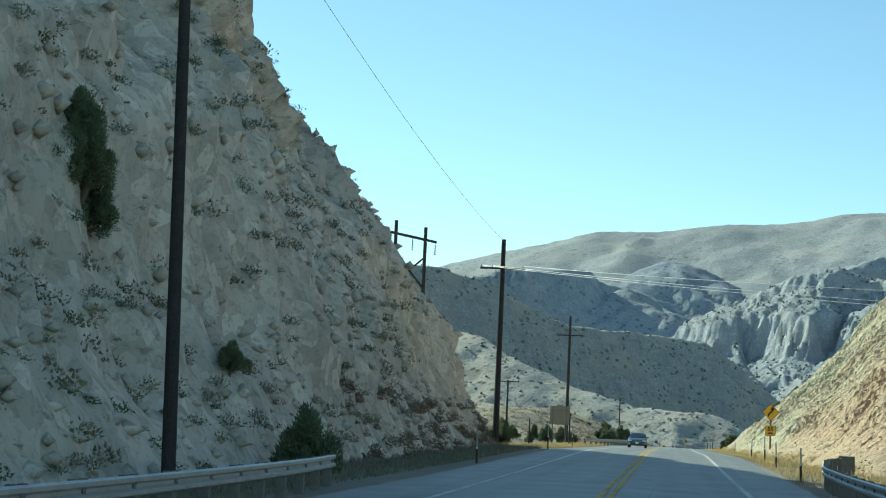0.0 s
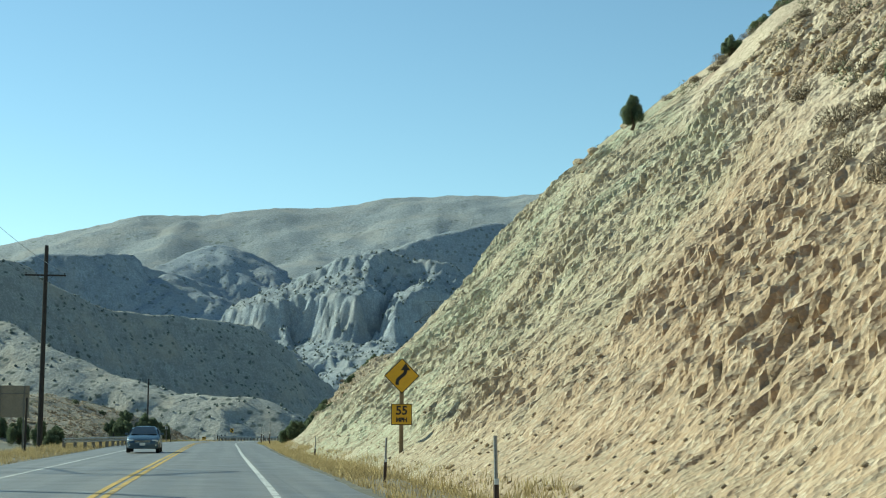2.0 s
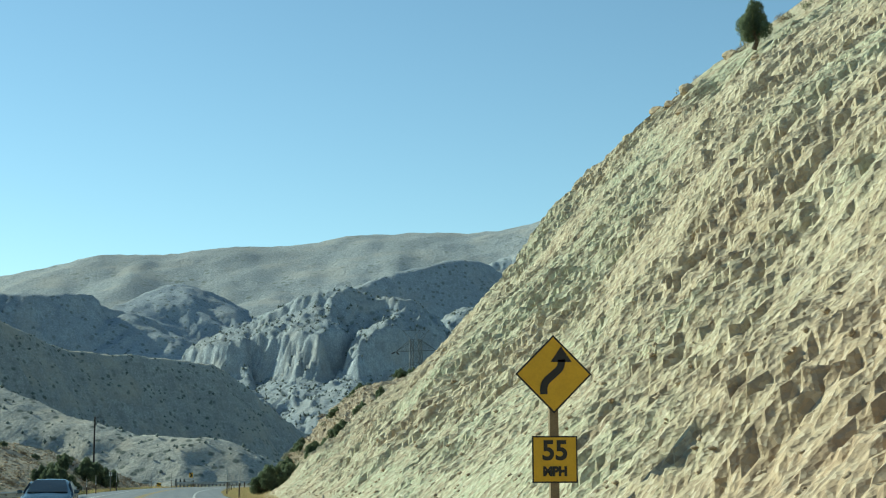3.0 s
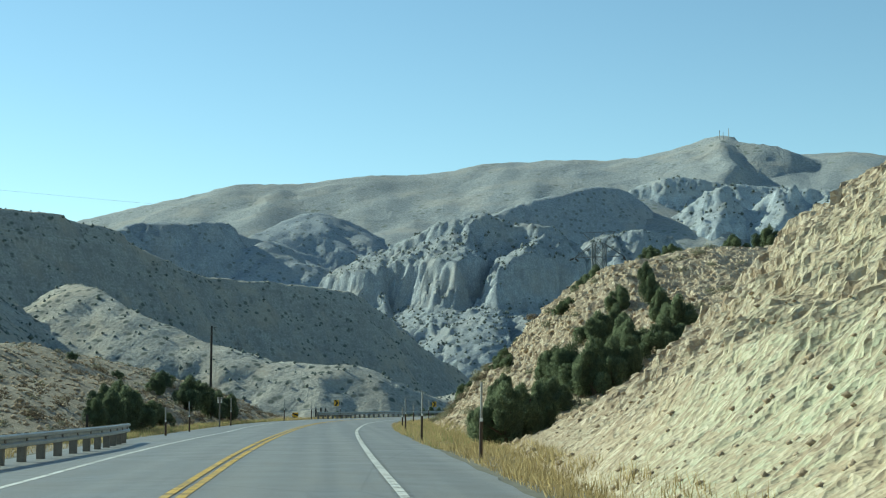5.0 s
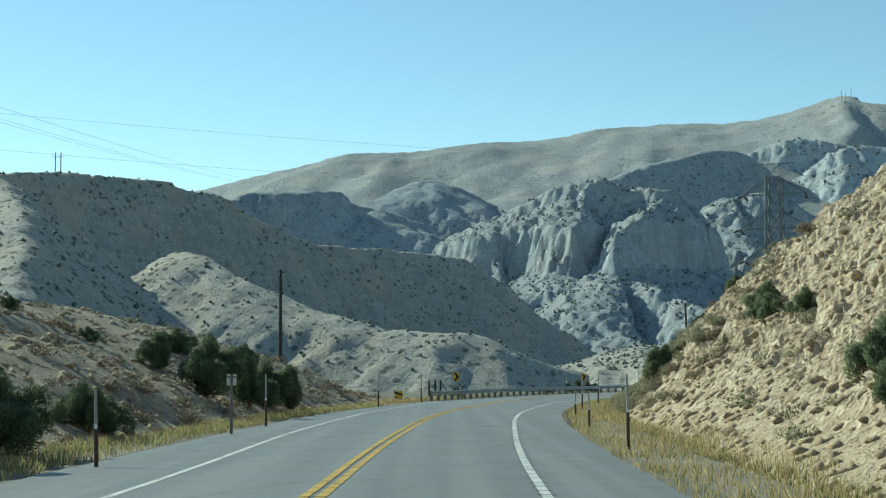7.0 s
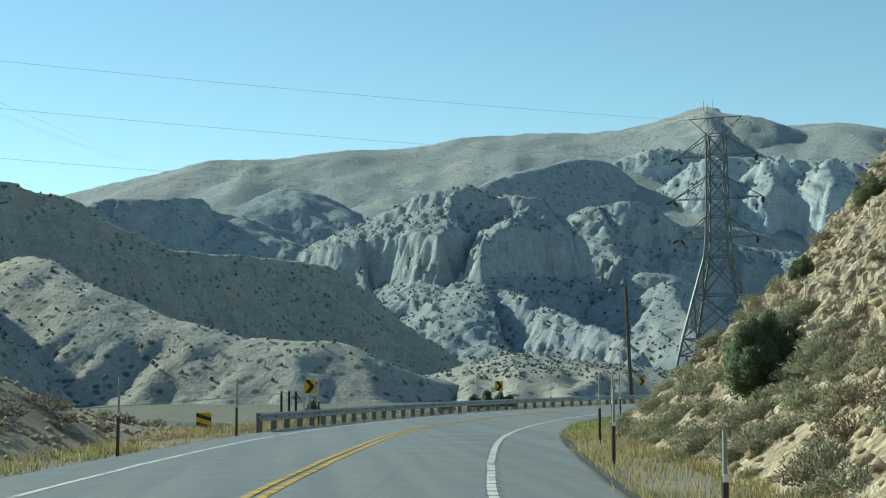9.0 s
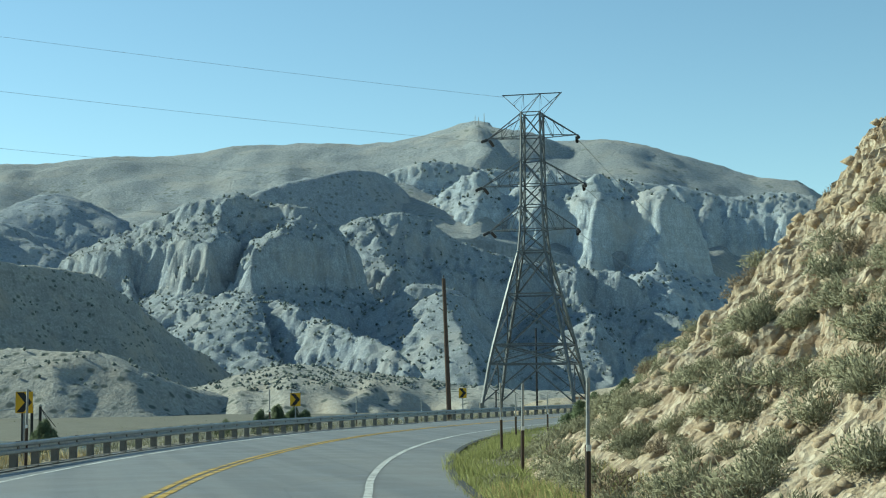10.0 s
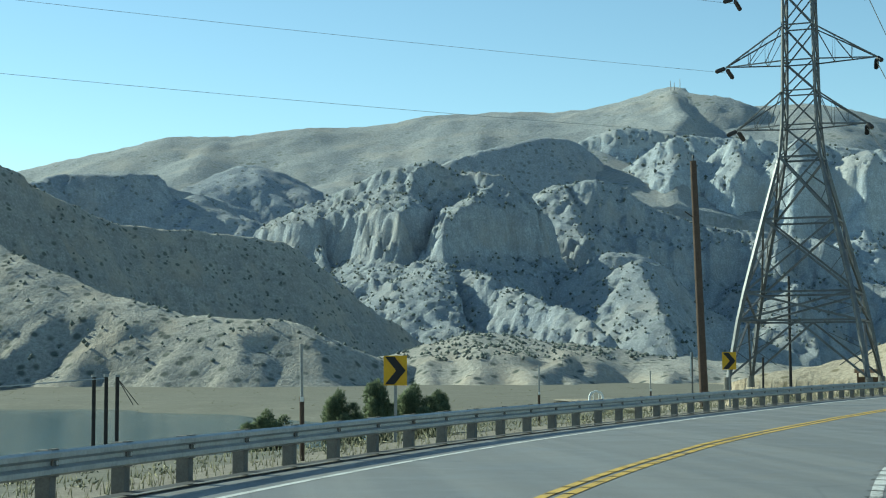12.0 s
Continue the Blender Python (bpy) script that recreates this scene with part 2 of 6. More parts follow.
def asphalt():
    k = Nodes("asphalt")
    grit = k.cells(90.0)
    n = k.noise(0.6, 5, 0.6)
    long = k.noise(0.5, 3, 0.5, k.map((2.6, 0.03, 1.0)))
    c = k.mix(k.ramp(grit, (0.1, 0.0), (0.6, 1.0)), (0.145, 0.141, 0.133), (0.210, 0.204, 0.192))
    c = k.mix(k.ramp(n, (0.35, 0.3), (0.65, 0.0)), c, (0.175, 0.172, 0.166))
    c = k.mix(k.ramp(long, (0.42, 0.6), (0.6, 0.0)), c, (0.135, 0.133, 0.129))
    crack = k.cells(0.16, k.map((1.0, 0.45, 1.0)), "DISTANCE_TO_EDGE")
    c = k.mix(k.ramp(crack, (0.002, 0.25), (0.005, 0.0)), c, (0.035, 0.035, 0.035))
    return k.done(c, k.ramp(n, (0.3, 0.46), (0.7, 0.62)), k.bump(grit, 0.2, 0.01), spec=0.32)


def stripe(name, color, worn):
    """Road paint, chipped through to the asphalt."""
    k = Nodes(name)
    n = k.mix(0.5, k.noise(9, 6, 0.7), k.noise(1.3, 3))
    c = k.mix(k.ramp(n, (0.37, 1.0), (0.50, 0.08)), color, worn)
    return k.done(c, 0.7, k.bump(n, 0.2, 0.005), spec=0.3)


def leaves(name, dark, light):
    k = Nodes(name)
    rnd = k.node("ShaderNodeNewGeometry").outputs["Random Per Island"]
    c = k.mix(rnd, dark, light)
    c = k.mix(k.ramp(k.noise(1.5, 3), (0.35, 0.6), (0.65, 0.0)), c, tuple(v * 0.6 for v in dark))
    return k.done(c, 0.85, spec=0.15)


M_ROCK = near_rock()
M_SHADE_ROCK = cliff_rock()
M_BANK = dirt("bank_soil", (0.350, 0.315, 0.255), (0.480, 0.432, 0.350), (0.205, 0.170, 0.125), 0.9, 0.2)
M_GROUND = dirt("dry_ground", (0.165, 0.160, 0.135), (0.220, 0.208, 0.176), (0.122, 0.118, 0.094), 0.25, 0.06)
M_GRAVEL = dirt("shoulder_gravel", (0.260, 0.235, 0.195), (0.330, 0.300, 0.250), (0.170, 0.150, 0.125), 2.0, 0.02)
M_ASPHALT = asphalt()
M_YELLOW = stripe("yellow_paint", (0.520, 0.340, 0.065), (0.130, 0.120, 0.100))
M_WHITE = stripe("white_paint", (0.560, 0.560, 0.540), (0.160, 0.155, 0.145))
# far mountain: distance haze is put into its colours as a blue tint
M_FAR_HAZED = far_rock("far_mountain", (0.325, 0.352, 0.385), (0.345, 0.362, 0.365), (0.190, 0.205, 0.185), 0.0035, 0.035, 0.30)
# ridge, knoll and mesa: rock and soil coloured blue-grey to stand for haze
M_MID_HAZED = far_rock("hazed_ridge_rock", (0.352, 0.390, 0.435), (0.330, 0.358, 0.388), (0.160, 0.180, 0.180), 0.006, 0.060, 0.7)
# cliff band: limestone made paler and bluer, so its colour carries the haze
M_CLIFF_HAZED = far_rock("hazed_limestone", (0.505, 0.556, 0.600), (0.376, 0.408, 0.434), (0.200, 0.222, 0.226), 0.006, 0.045, 0.8, 0.3)
# buttes: grey limestone shifted towards blue, with the air's haze painted in
M_BUTTE_HAZED = far_rock("hazed_butte_rock", (0.390, 0.424, 0.460), (0.310, 0.335, 0.354), (0.172, 0.196, 0.200), 0.008, 0.060, 0.95, 0.2)
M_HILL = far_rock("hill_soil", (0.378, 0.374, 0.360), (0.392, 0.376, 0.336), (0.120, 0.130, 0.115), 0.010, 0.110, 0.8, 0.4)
M_DIRT = far_rock("tan_hill_soil", (0.400, 0.345, 0.262), (0.430, 0.372, 0.285), (0.190, 0.165, 0.110), 0.03, 0.30, 1.0, 0.5)

# ---- building helpers ----
def mesh_of(name, verts, faces, mat, smooth=True):
    me = bpy.data.meshes.new(name)
    me.from_pydata(verts, [], faces)
    me.materials.append(mat)
    if smooth:
        me.polygons.foreach_set("use_smooth", [True] * len(me.polygons))
    me.update()
    return me


def grid_faces(nu, nv):
    return [(i * nv + j, (i + 1) * nv + j, (i + 1) * nv + j + 1, i * nv + j + 1) for i in range(nu - 1) for j in range(nv - 1)]


def part(name, bm, mat, parent=None, label=""):
    """Links a bmesh as one mesh object under a thing or under a part."""
    me = bpy.data.meshes.new(name)
    bm.normal_update()
    bm.to_mesh(me)
    bm.free()
    me.materials.append(mat)
    ob = new(name, me)
    if parent:
        ob.parent = parent
    return tagged(ob, label)


def root(name, x, y, z, label, category, group="", rz=0):
    ob = new(name)
    ob.empty_display_size = 0.2
    ob.matrix_basis = pose(x, y, z, 0, 0, rz)
    return tagged(ob, label, category, group)


def sstep(a, b, v):
    t = np.clip((np.asarray(v, float) - a) / (b - a), 0, 1)
    return t * t * (3 - 2 * t)


def rough(x, y, z, octaves=4):
    """Signed fractal noise, about -1 to 1."""
    return noise.fractal(Vector((x, y, z)), 0.9, 2.1, octaves)


# ---- the road's line: the double yellow line from the cut to past the bend ----
LINE = [(-1.3, -120), (-1.4, -40), (-1.6, 40), (-1.75, 95), (-1.85, 150), (-1.70, 193), (-1.30, 223), (-0.65, 245), (0.50, 265), (2.2, 280), (5.2, 300),
        (9.4, 317), (15.0, 333), (21.5, 347), (29.8, 361), (40.0, 376.5), (52.0, 393), (72.0, 419), (110.0, 467), (200.0, 580), (330.0, 740)]
ROAD_Y = [-120, 0, 47, 93, 150, 190, 230, 260, 283, 317, 360, 420, 800]
ROAD_Z = [-1.7, -0.76, -0.33, 0.22, 0.15, 0.22, -0.05, -0.20, -0.32, -0.55, -0.75, -0.90, -1.0]


def catmull(points, step):
    p = [np.array(q, float) for q in points]
    p = [2 * p[0] - p[1]] + p + [2 * p[-1] - p[-2]]
    out = []
    for a, b, c, d in zip(p, p[1:], p[2:], p[3:]):
        n = max(2, int(np.linalg.norm(c - b) / step))
        for t in np.linspace(0, 1, n, endpoint=False):
            out.append(0.5 * (2 * b + (c - a) * t + (2 * a - 5 * b + 4 * c - d) * t * t + (3 * b - a - 3 * c + d) * t ** 3))
    return np.array(out + [p[-2]])


def smooth1(v, n):
    k = np.ones(n) / n
    return np.convolve(np.pad(v, n // 2, "edge"), k, "valid")[: len(v)]


CL = catmull(LINE, 1.0)
CL = np.stack([smooth1(CL[:, 0], 9), CL[:, 1]], 1)
TAN = np.gradient(CL, axis=0)
TAN /= np.linalg.norm(TAN, axis=1)[:, None]
NRM = np.stack([TAN[:, 1], -TAN[:, 0]], 1)     # to the right of the road
CZ = smooth1(np.interp(CL[:, 1], ROAD_Y, ROAD_Z), 21)


def road_z(y):
    return np.interp(y, CL[:, 1], CZ)


def lateral(x, y):
    """Signed distance to the right of the yellow line, and the y of the nearest point on it."""
    q = np.stack([np.ravel(x), np.ravel(y)], 1)
    d2 = ((q[:, None, :] - CL[None, ::2]) ** 2).sum(2)
    i = d2.argmin(1) * 2
    v = q - CL[i]
    side = (v * NRM[i]).sum(1)
    return np.where(np.abs(side) < 1e-6, 0, np.sign(side)) * np.sqrt(d2.min(1)), CL[i, 1]


def at_side(y, d):
    """The place d metres to the right of the yellow line beside the point of the line at y."""
    i = int(np.abs(CL[:, 1] - y).argmin())
    p = CL[i] + NRM[i] * d
    return p[0], p[1], CZ[i], math.degrees(math.atan2(TAN[i, 1], TAN[i, 0])) - 90


# ---- ground ----
def ground_z(x, y):
    d, s = lateral(x, y)
    x, y = np.ravel(x), np.ravel(y)
    z = road_z(s) - 0.10 - 0.25 * sstep(5.5, 9, np.abs(d))
    left = np.maximum(-d - 7.5, 0)
    z = z - 11.5 * sstep(0, 60, left) * sstep(285, 330, s)                    # the bank down to the reservoir
    z = z + 3.0 * sstep(0, 45, left) * sstep(120, 140, s) * (1 - sstep(190, 290, s))
    far = sstep(120, 420, np.hypot(x - 20, y - 250) - 40)
    z = np.where(d < 0, z * (1 - far) + far * -10.6, z * (1 - far) + far * (-2.0 - 10 * sstep(500, 900, y)))
    z = np.where(y > 900, -14.0, z)
    basin = sstep(0, 30, 190 - np.hypot((x + 170) * 0.9, (y - 590) * 1.0))      # the reservoir's bed
    z = z - 4.5 * basin
    n = np.array([rough(a * 0.06, b * 0.06, 0.3) for a, b in zip(x, y)])
    return z + n * 0.25 * sstep(6.5, 14, np.abs(d))


def build_ground():
    def axis(lo, hi, near0, near1, fine, coarse):
        a = list(np.arange(near0, near1, fine))
        v, st = near1, fine
        while v < hi:
            a.append(v)
            st = min(st * 1.15, coarse)
            v += st
        a.append(hi)
        v, st = near0 - fine, fine
        while v > lo:
            a.insert(0, v)
            st = min(st * 1.15, coarse)
            v -= st
        a.insert(0, lo)
        return np.array(a)
    xs, ys = axis(-4800, 4800, -30, 60, 1.0, 300), axis(-1500, 4900, -40, 430, 2.0, 300)
    X, Y = np.meshgrid(xs, ys, indexing="ij")
    Z = ground_z(X, Y)
    verts = list(zip(X.ravel().tolist(), Y.ravel().tolist(), Z.tolist()))
    me = mesh_of("ground", verts, grid_faces(len(xs), len(ys)), M_GROUND)
    return tagged(new("ground", me), "dry tan ground with scattered stones and scrub", "ground", kind="structure")


build_ground()


def ribbon(name, d0, d1, up, y0, y1, mat, label, cat, cols=2, wobble=0.0, shift=None):
    """A strip that follows the road between two lateral distances."""
    idx = [i for i in range(len(CL)) if y0 <= CL[i, 1] <= y1]
    verts = []
    for i in idx:
        for j in range(cols):
            d = d0 + (d1 - d0) * j / (cols - 1) + (shift(CL[i, 1]) if shift else 0.0)
            if wobble and j in (0, cols - 1):
                d += wobble * rough(CL[i, 0] * 0.3, CL[i, 1] * 0.3, d0) * (-1 if j == 0 else 1)
            p = CL[i] + NRM[i] * d
            verts.append((p[0], p[1], CZ[i] + up - 0.012 * abs(d)))
    me = mesh_of(name, verts, grid_faces(len(idx), cols), mat)
    ob = tagged(new(name, me), label, cat, kind="structure")
    return ob


ribbon("road", -5.7, 5.6, 0.0, -115, 600, M_ASPHALT, "worn grey asphalt two-lane highway with faint cracks", "road", 12, wobble=0.12)
for d in (-0.20, 0.05):
    ribbon("road_line", d, d + 0.15, 0.005, -115, 600, M_YELLOW, "worn double yellow centre line painted on asphalt", "road marking")


def right_lane(y):
    """How much wider the right-hand lane gets towards the bend."""
    return 0.30 * sstep(282, 312, y) - 0.12 * sstep(165, 190, y) * (1 - sstep(225, 250, y))


def left_lane(y):
    """How much wider the left-hand lane gets towards the bend."""
    return 0.45 * sstep(150, 185, y) * (1 - sstep(225, 250, y)) - 0.62 * sstep(250, 292, y)


ribbon("road_line", -3.62, -3.48, 0.005, -115, 600, M_WHITE, "worn white edge line painted on asphalt", "road marking", shift=left_lane)
ribbon("road_line", 3.48, 3.64, 0.005, -115, 600, M_WHITE, "worn white edge line painted on asphalt", "road marking", shift=right_lane)
ribbon("shoulder", 5.45, 7.8, -0.06, -115, 600, M_GRAVEL, "gravel shoulder beside the asphalt", "shoulder", 4, wobble=0.2)
ribbon("shoulder", -7.6, -5.5, -0.06, -115, 600, M_GRAVEL, "gravel shoulder beside the asphalt", "shoulder", 4, wobble=0.2)


# ---- hills beside the road ----
def strip_hill(name, ys, offs, height, side, mat, label, jag, cat="hill", seed=0.0):
    """A hillside laid along the road: height(y, off) above the road at off metres beyond its toe."""
    verts = []
    for y in ys:
        x0, y0, z0, rz = at_side(y, 0)
        i = int(np.abs(CL[:, 1] - y).argmin())
        n = NRM[i]
        for o in offs:
            d, h = height(y, o)
            p = CL[i] + n * side * d
            py = p[1] + (y - CL[i, 1])
            verts.append(jag(p[0], py, z0 - 0.3 + h, o, h))
    me = mesh_of(name, verts, grid_faces(len(ys), len(offs)), mat, smooth=side < 0)
    if side > 0:
        me.flip_normals()
    return tagged(new(name, me), label, cat, kind="structure")


def right_height(y, o):
    toe = np.interp(y, [0, 60, 75, 120, 165, 180, 190, 200, 215, 250, 283, 300, 310, 330, 350], [14, 12.5, 8.6, 7.6, 6.6, 6.6, 7.3, 7.9, 8.2, 8.4, 8.1, 7.0, 7.2, 8.8, 9.6])
    env = np.interp(y, [10, 40, 62, 80, 170, 178, 185, 190, 196, 199, 204, 209, 222, 232, 240, 246, 278, 290, 299, 306, 318, 332, 340, 350], [0.0, 0.55, 0.85, 1.0, 1.0, 0.94, 0.82, 0.79, 0.74, 0.63, 0.40, 0.36, 0.50, 0.68, 0.90, 1.0, 1.0, 0.95, 1.0, 1.04, 0.78, 0.42, 0.18, 0.0])
    prof = np.interp(o, [-3, 0, 2, 20, 34, 52, 70, 100], [-0.6, 0, 1.3, 19.5, 31, 37, 36, -6])
    if y > 196:
        k = sstep(196, 225, y)
        prof = prof * (1 - k) + k * np.interp(o, [-3, 0, 2, 6, 11, 16.5, 24, 40, 60, 100], [-0.6, 0, 1.35, 5.4, 10.3, 12.2, 12.4, 13.0, 11, -6])
    return toe + o, prof * env


def slab(x, y, z):
    """Broken plates: each cell of a fractured rock stands out by its own amount, tilted a little."""
    (d1, d2, _, _), pts = noise.voronoi(Vector((x, y, z)))
    p = pts[0]
    own = noise.cell(p * 7.31)
    return own * 0.45 - (y - p.y) * 0.45 + (x - p.x) * 0.2 - 0.1


def right_jag(x, y, z, o, h):
    w = min(1.0, max(0.0, h / 3))
    steep = 1.0 if o < 22 else 0.5
    a = rough(x * 0.09, y * 0.09, z * 0.09) * 0.9
    u, v = x * 0.7 + z * 0.7, -x * 0.7 + z * 0.7
    wx, wy = rough(x * 0.5, y * 0.5, z * 0.5, 2) * 0.5, rough(x * 0.5, y * 0.5, z * 0.5 + 9, 2) * 0.5
    wx, wy = wx * 0.6, wy * 0.6
    w1 = y + u * 0.3
    b = slab(u * 0.15 + wx, w1 * 0.62 + wy, v * 0.4) * 0.17
    b2 = slab(u * 0.32 + wx, w1 * 2.0 + wy, v * 0.9) * 0.12
    b2 += slab(u * 0.75 + wy, w1 * 4.2 + wx, v * 2.0) * 0.14
    c = rough(x * 2.2, y * 2.2, z * 2.2, 4) * 0.16
    broken = min(1.05, max(0.50, 0.85 + 1.2 * rough(x * 0.11, y * 0.13 + 5, z * 0.11, 3)))
    loose = min(1.0, max(0.0, (y - 165) / 20))
    if loose > 0:
        b, b2 = b * (1 - 0.85 * loose), b2 * (1 - 0.92 * loose)
        ledge = rough(x * 0.25, y * 0.25, z * 1.6 + 3, 3) * 0.22
        stones = ledge + slab(x * 1.6, y * 1.6, z * 3.0) * 0.10 + slab(x * 3.6, y * 3.6, z * 5.0) * 0.06 + slab(x * 7.5, y * 7.5, z * 9.0) * 0.06
        c = c * (1 + 0.3 * loose) + loose * (rough(x * 0.7, y * 0.7, z * 0.7, 4) * 0.16 + stones)
        broken += (1.0 - broken) * loose
    k = (a + (b + b2 + c) * steep * broken) * w
    return (x - 0.70 * k, y - 0.2 * k, z + 0.66 * k)


OFF_R = list(np.arange(-3, -0.6, 0.4)) + list(np.arange(-0.6, 20, 0.14)) + list(np.arange(20, 24, 0.4)) + list(np.arange(24, 101, 2.0))
strip_hill("rock_cut_hill", np.concatenate([np.arange(14, 70, 0.4), np.arange(70, 197, 0.13), np.arange(197, 272, 0.2), np.arange(272, 326, 0.11), np.arange(326, 340, 0.2), np.arange(340, 357, 0.5)]), OFF_R, right_height, 1, M_ROCK, "sunlit pale cream and rust fractured rock cut hillside", right_jag)


def left_height(y, o):
    toe = np.interp(y, [-60, 0, 40, 60, 95, 105, 115, 126], [13, 11, 10, 9.6, 9.5, 10.8, 12.6, 16])
    env = np.interp(y, [-60, 70, 90, 98, 106, 111, 118, 126], [1.0, 1.0, 0.88, 0.70, 0.54, 0.46, 0.24, 0.0])
    prof = np.interp(o, [-3, 0, 1.8, 4.4, 7.6, 11.0, 18, 24, 36, 50, 90], [-0.6, 0, 3.4, 10.6, 17.0, 22.0, 27.0, 32, 38, 38, -6])
    return toe + o, prof * env


def left_jag(x, y, z, o, h):
    w = min(1.0, max(0.0, h / 4))
    a = rough(x * 0.09, y * 0.09, z * 0.09 + 7) * 1.5
    b = rough(x * 0.5, y * 0.5, z * 0.5 + 3, 4) * 0.55
    up = sstep(9, 17, h)
    c = (slab(x * 0.14, y * 0.17, z * 0.20) * 2.2 + slab(x * 0.45, y * 0.5, z * 0.45) * 0.8) * up + slab(x * 0.6, y * 0.7, z * 0.6) * 0.4 + slab(x * 1.5, y * 1.6, z * 1.5) * 0.15
    k = (a + b + c - 0.7 * up) * w
    return (x + 0.8 * k, y, z + 0.45 * k)


OFF_L = list(np.arange(-3, 26, 0.35)) + list(np.arange(26, 91, 2.0))
strip_hill("shaded_cliff_hill", np.arange(-60, 127, 0.45), OFF_L, left_height, -1, M_SHADE_ROCK, "shaded grey-brown cliff and talus slope above the road", left_jag)


def bank_height(y, o):
    toe = np.interp(y, [196, 215, 240, 285, 312], [10, 8.3, 8.0, 7.5, 8.5])
    env = np.interp(y, [196, 199, 205, 212, 222, 235, 252, 270, 292, 312], [0.0, 0.25, 0.40, 0.56, 0.70, 0.81, 0.91, 1.03, 0.88, 0.0])
    prof = np.interp(o, [-2, 0, 6, 14, 30, 50], [-0.4, 0, 3.1, 5.9, 6.5, -2])
    return toe + o, prof * env


def bank_jag(x, y, z, o, h):
    w = min(1.0, max(0.0, h / 1.5))
    k = (rough(x * 0.12, y * 0.12, 4.0) * 0.6 + rough(x * 0.7, y * 0.7, z) * 0.22) * w
    return (x + 0.3 * k, y, z + k)


strip_hill("roadside_bank", np.arange(196, 313, 0.8), list(np.arange(-2, 51, 0.8)), bank_height, -1, M_BANK, "low stony bank with scrub beside the road", bank_jag)


# ---- distant hills ----
LAT = np.random.default_rng(11).random((256, 256))


def grain(u, v, octaves=4, gain=0.5):
    """Signed fractal noise over arrays, about -1 to 1."""
    out, amp, total = np.zeros(np.broadcast(u, v).shape), 1.0, 0.0
    for i in range(octaves):
        a, b = u * 2.03 ** i + 17.3 * i, v * 2.03 ** i + 5.7 * i
        i0, j0 = np.floor(a).astype(int), np.floor(b).astype(int)
        f, g = a - i0, b - j0
        f, g = f * f * (3 - 2 * f), g * g * (3 - 2 * g)
        c = LAT[i0 % 256, j0 % 256] * (1 - f) * (1 - g) + LAT[(i0 + 1) % 256, j0 % 256] * f * (1 - g)
        c = c + LAT[i0 % 256, (j0 + 1) % 256] * (1 - f) * g + LAT[(i0 + 1) % 256, (j0 + 1) % 256] * f * g
        out, total, amp = out + amp * (2 * c - 1), total + amp, amp * gain
    return out / total * 1.7


def massif(name, ridges, foot, box, step, mat, label, gully=0.12, wave=60.0, rug=3.0, strata=None, ribs=0.0, seed=0.0):
    """A mountain as the upper envelope of its ridges: each is a crest line with a profile (distance, drop) for the side to its left
    and the one to its right; gullies run down from the crest, and hard layers (height in, height out) stand as cliffs."""
    x0, x1, y0, y1 = box
    X, Y = np.meshgrid(np.arange(x0, x1 + step, step), np.arange(y0, y1 + step, step), indexing="ij")
    wx, wy = X + wave * 0.13 * grain(X / wave, Y / wave + seed, 3), Y + wave * 0.13 * grain(X / wave + 40, Y / wave + seed, 3)
    Z = np.full(X.shape, -1e6)
    for n, (pts, left, right) in enumerate(ridges):
        c = catmull(pts, step * 3)
        best = np.full(X.shape, 1e12)
        S, C, G = np.zeros(X.shape), np.zeros(X.shape), np.zeros(X.shape)
        run = 0.0
        for a, b in zip(c, c[1:]):
            dx, dy = b[0] - a[0], b[1] - a[1]
            ll = max(dx * dx + dy * dy, 1e-6)
            t = np.clip(((wx - a[0]) * dx + (wy - a[1]) * dy) / ll, 0, 1)
            d2 = (wx - a[0] - dx * t) ** 2 + (wy - a[1] - dy * t) ** 2
            m = d2 < best
            best = np.where(m, d2, best)
            S, C = np.where(m, run + t * ll ** 0.5, S), np.where(m, a[2] + (b[2] - a[2]) * t, C)
            G = np.where(m, dx * (wy - a[1]) - dy * (wx - a[0]), G)
            run += ll ** 0.5
        d = best ** 0.5
        g = 1 - 2 * np.abs(grain(S / wave + 9.1 * n + seed, d / (wave * 5), 3))
        d = d * (1 - gully * g * np.clip(d / wave, 0, 1))
        drop = np.where(G > 0, np.interp(d, *zip(*left)), np.interp(d, *zip(*right)))
        Z = np.maximum(Z, C - drop)
    Z = Z + rug * grain(X / wave * 2, Y / wave * 2 + seed, 5, 0.6) * np.clip((Z - foot) / 20, 0, 1)
    if strata:
        k = Z + 10 * grain(X / 220 + seed, Y / 220, 3)
        if ribs:
            k = k + ribs * (1 - 2 * np.abs(grain(X / 17 + seed, Y / 17, 3))) + ribs * (1 - 2 * np.abs(grain(X / 9 + seed, Y / 13, 2)))
        Z = Z + np.interp(k, *zip(*[(p, q - p) for p, q in strata]))
    gx, gy = np.gradient(Z, step)
    steep = np.clip((np.hypot(gx, gy) - 0.55) * 2.0, 0.15, 1)
    Z = Z + steep * rug * (1.7 * (1 - 2.4 * np.abs(grain(X / 26 + seed, Y / 26, 3))) + 1.3 * grain(X / 11, Y / 11 + seed, 3))
    Z = np.where(Z < foot, foot - 6.0, Z)
    Z[0, :], Z[-1, :], Z[:, 0], Z[:, -1] = foot - 6, foot - 6, foot - 6, foot - 6
    verts = np.stack([X, Y, Z], -1).reshape(-1, 3)
    me = mesh_of(name, verts.tolist(), grid_faces(*X.shape), mat)
    return tagged(new(name, me), label, "mountain", kind="structure")


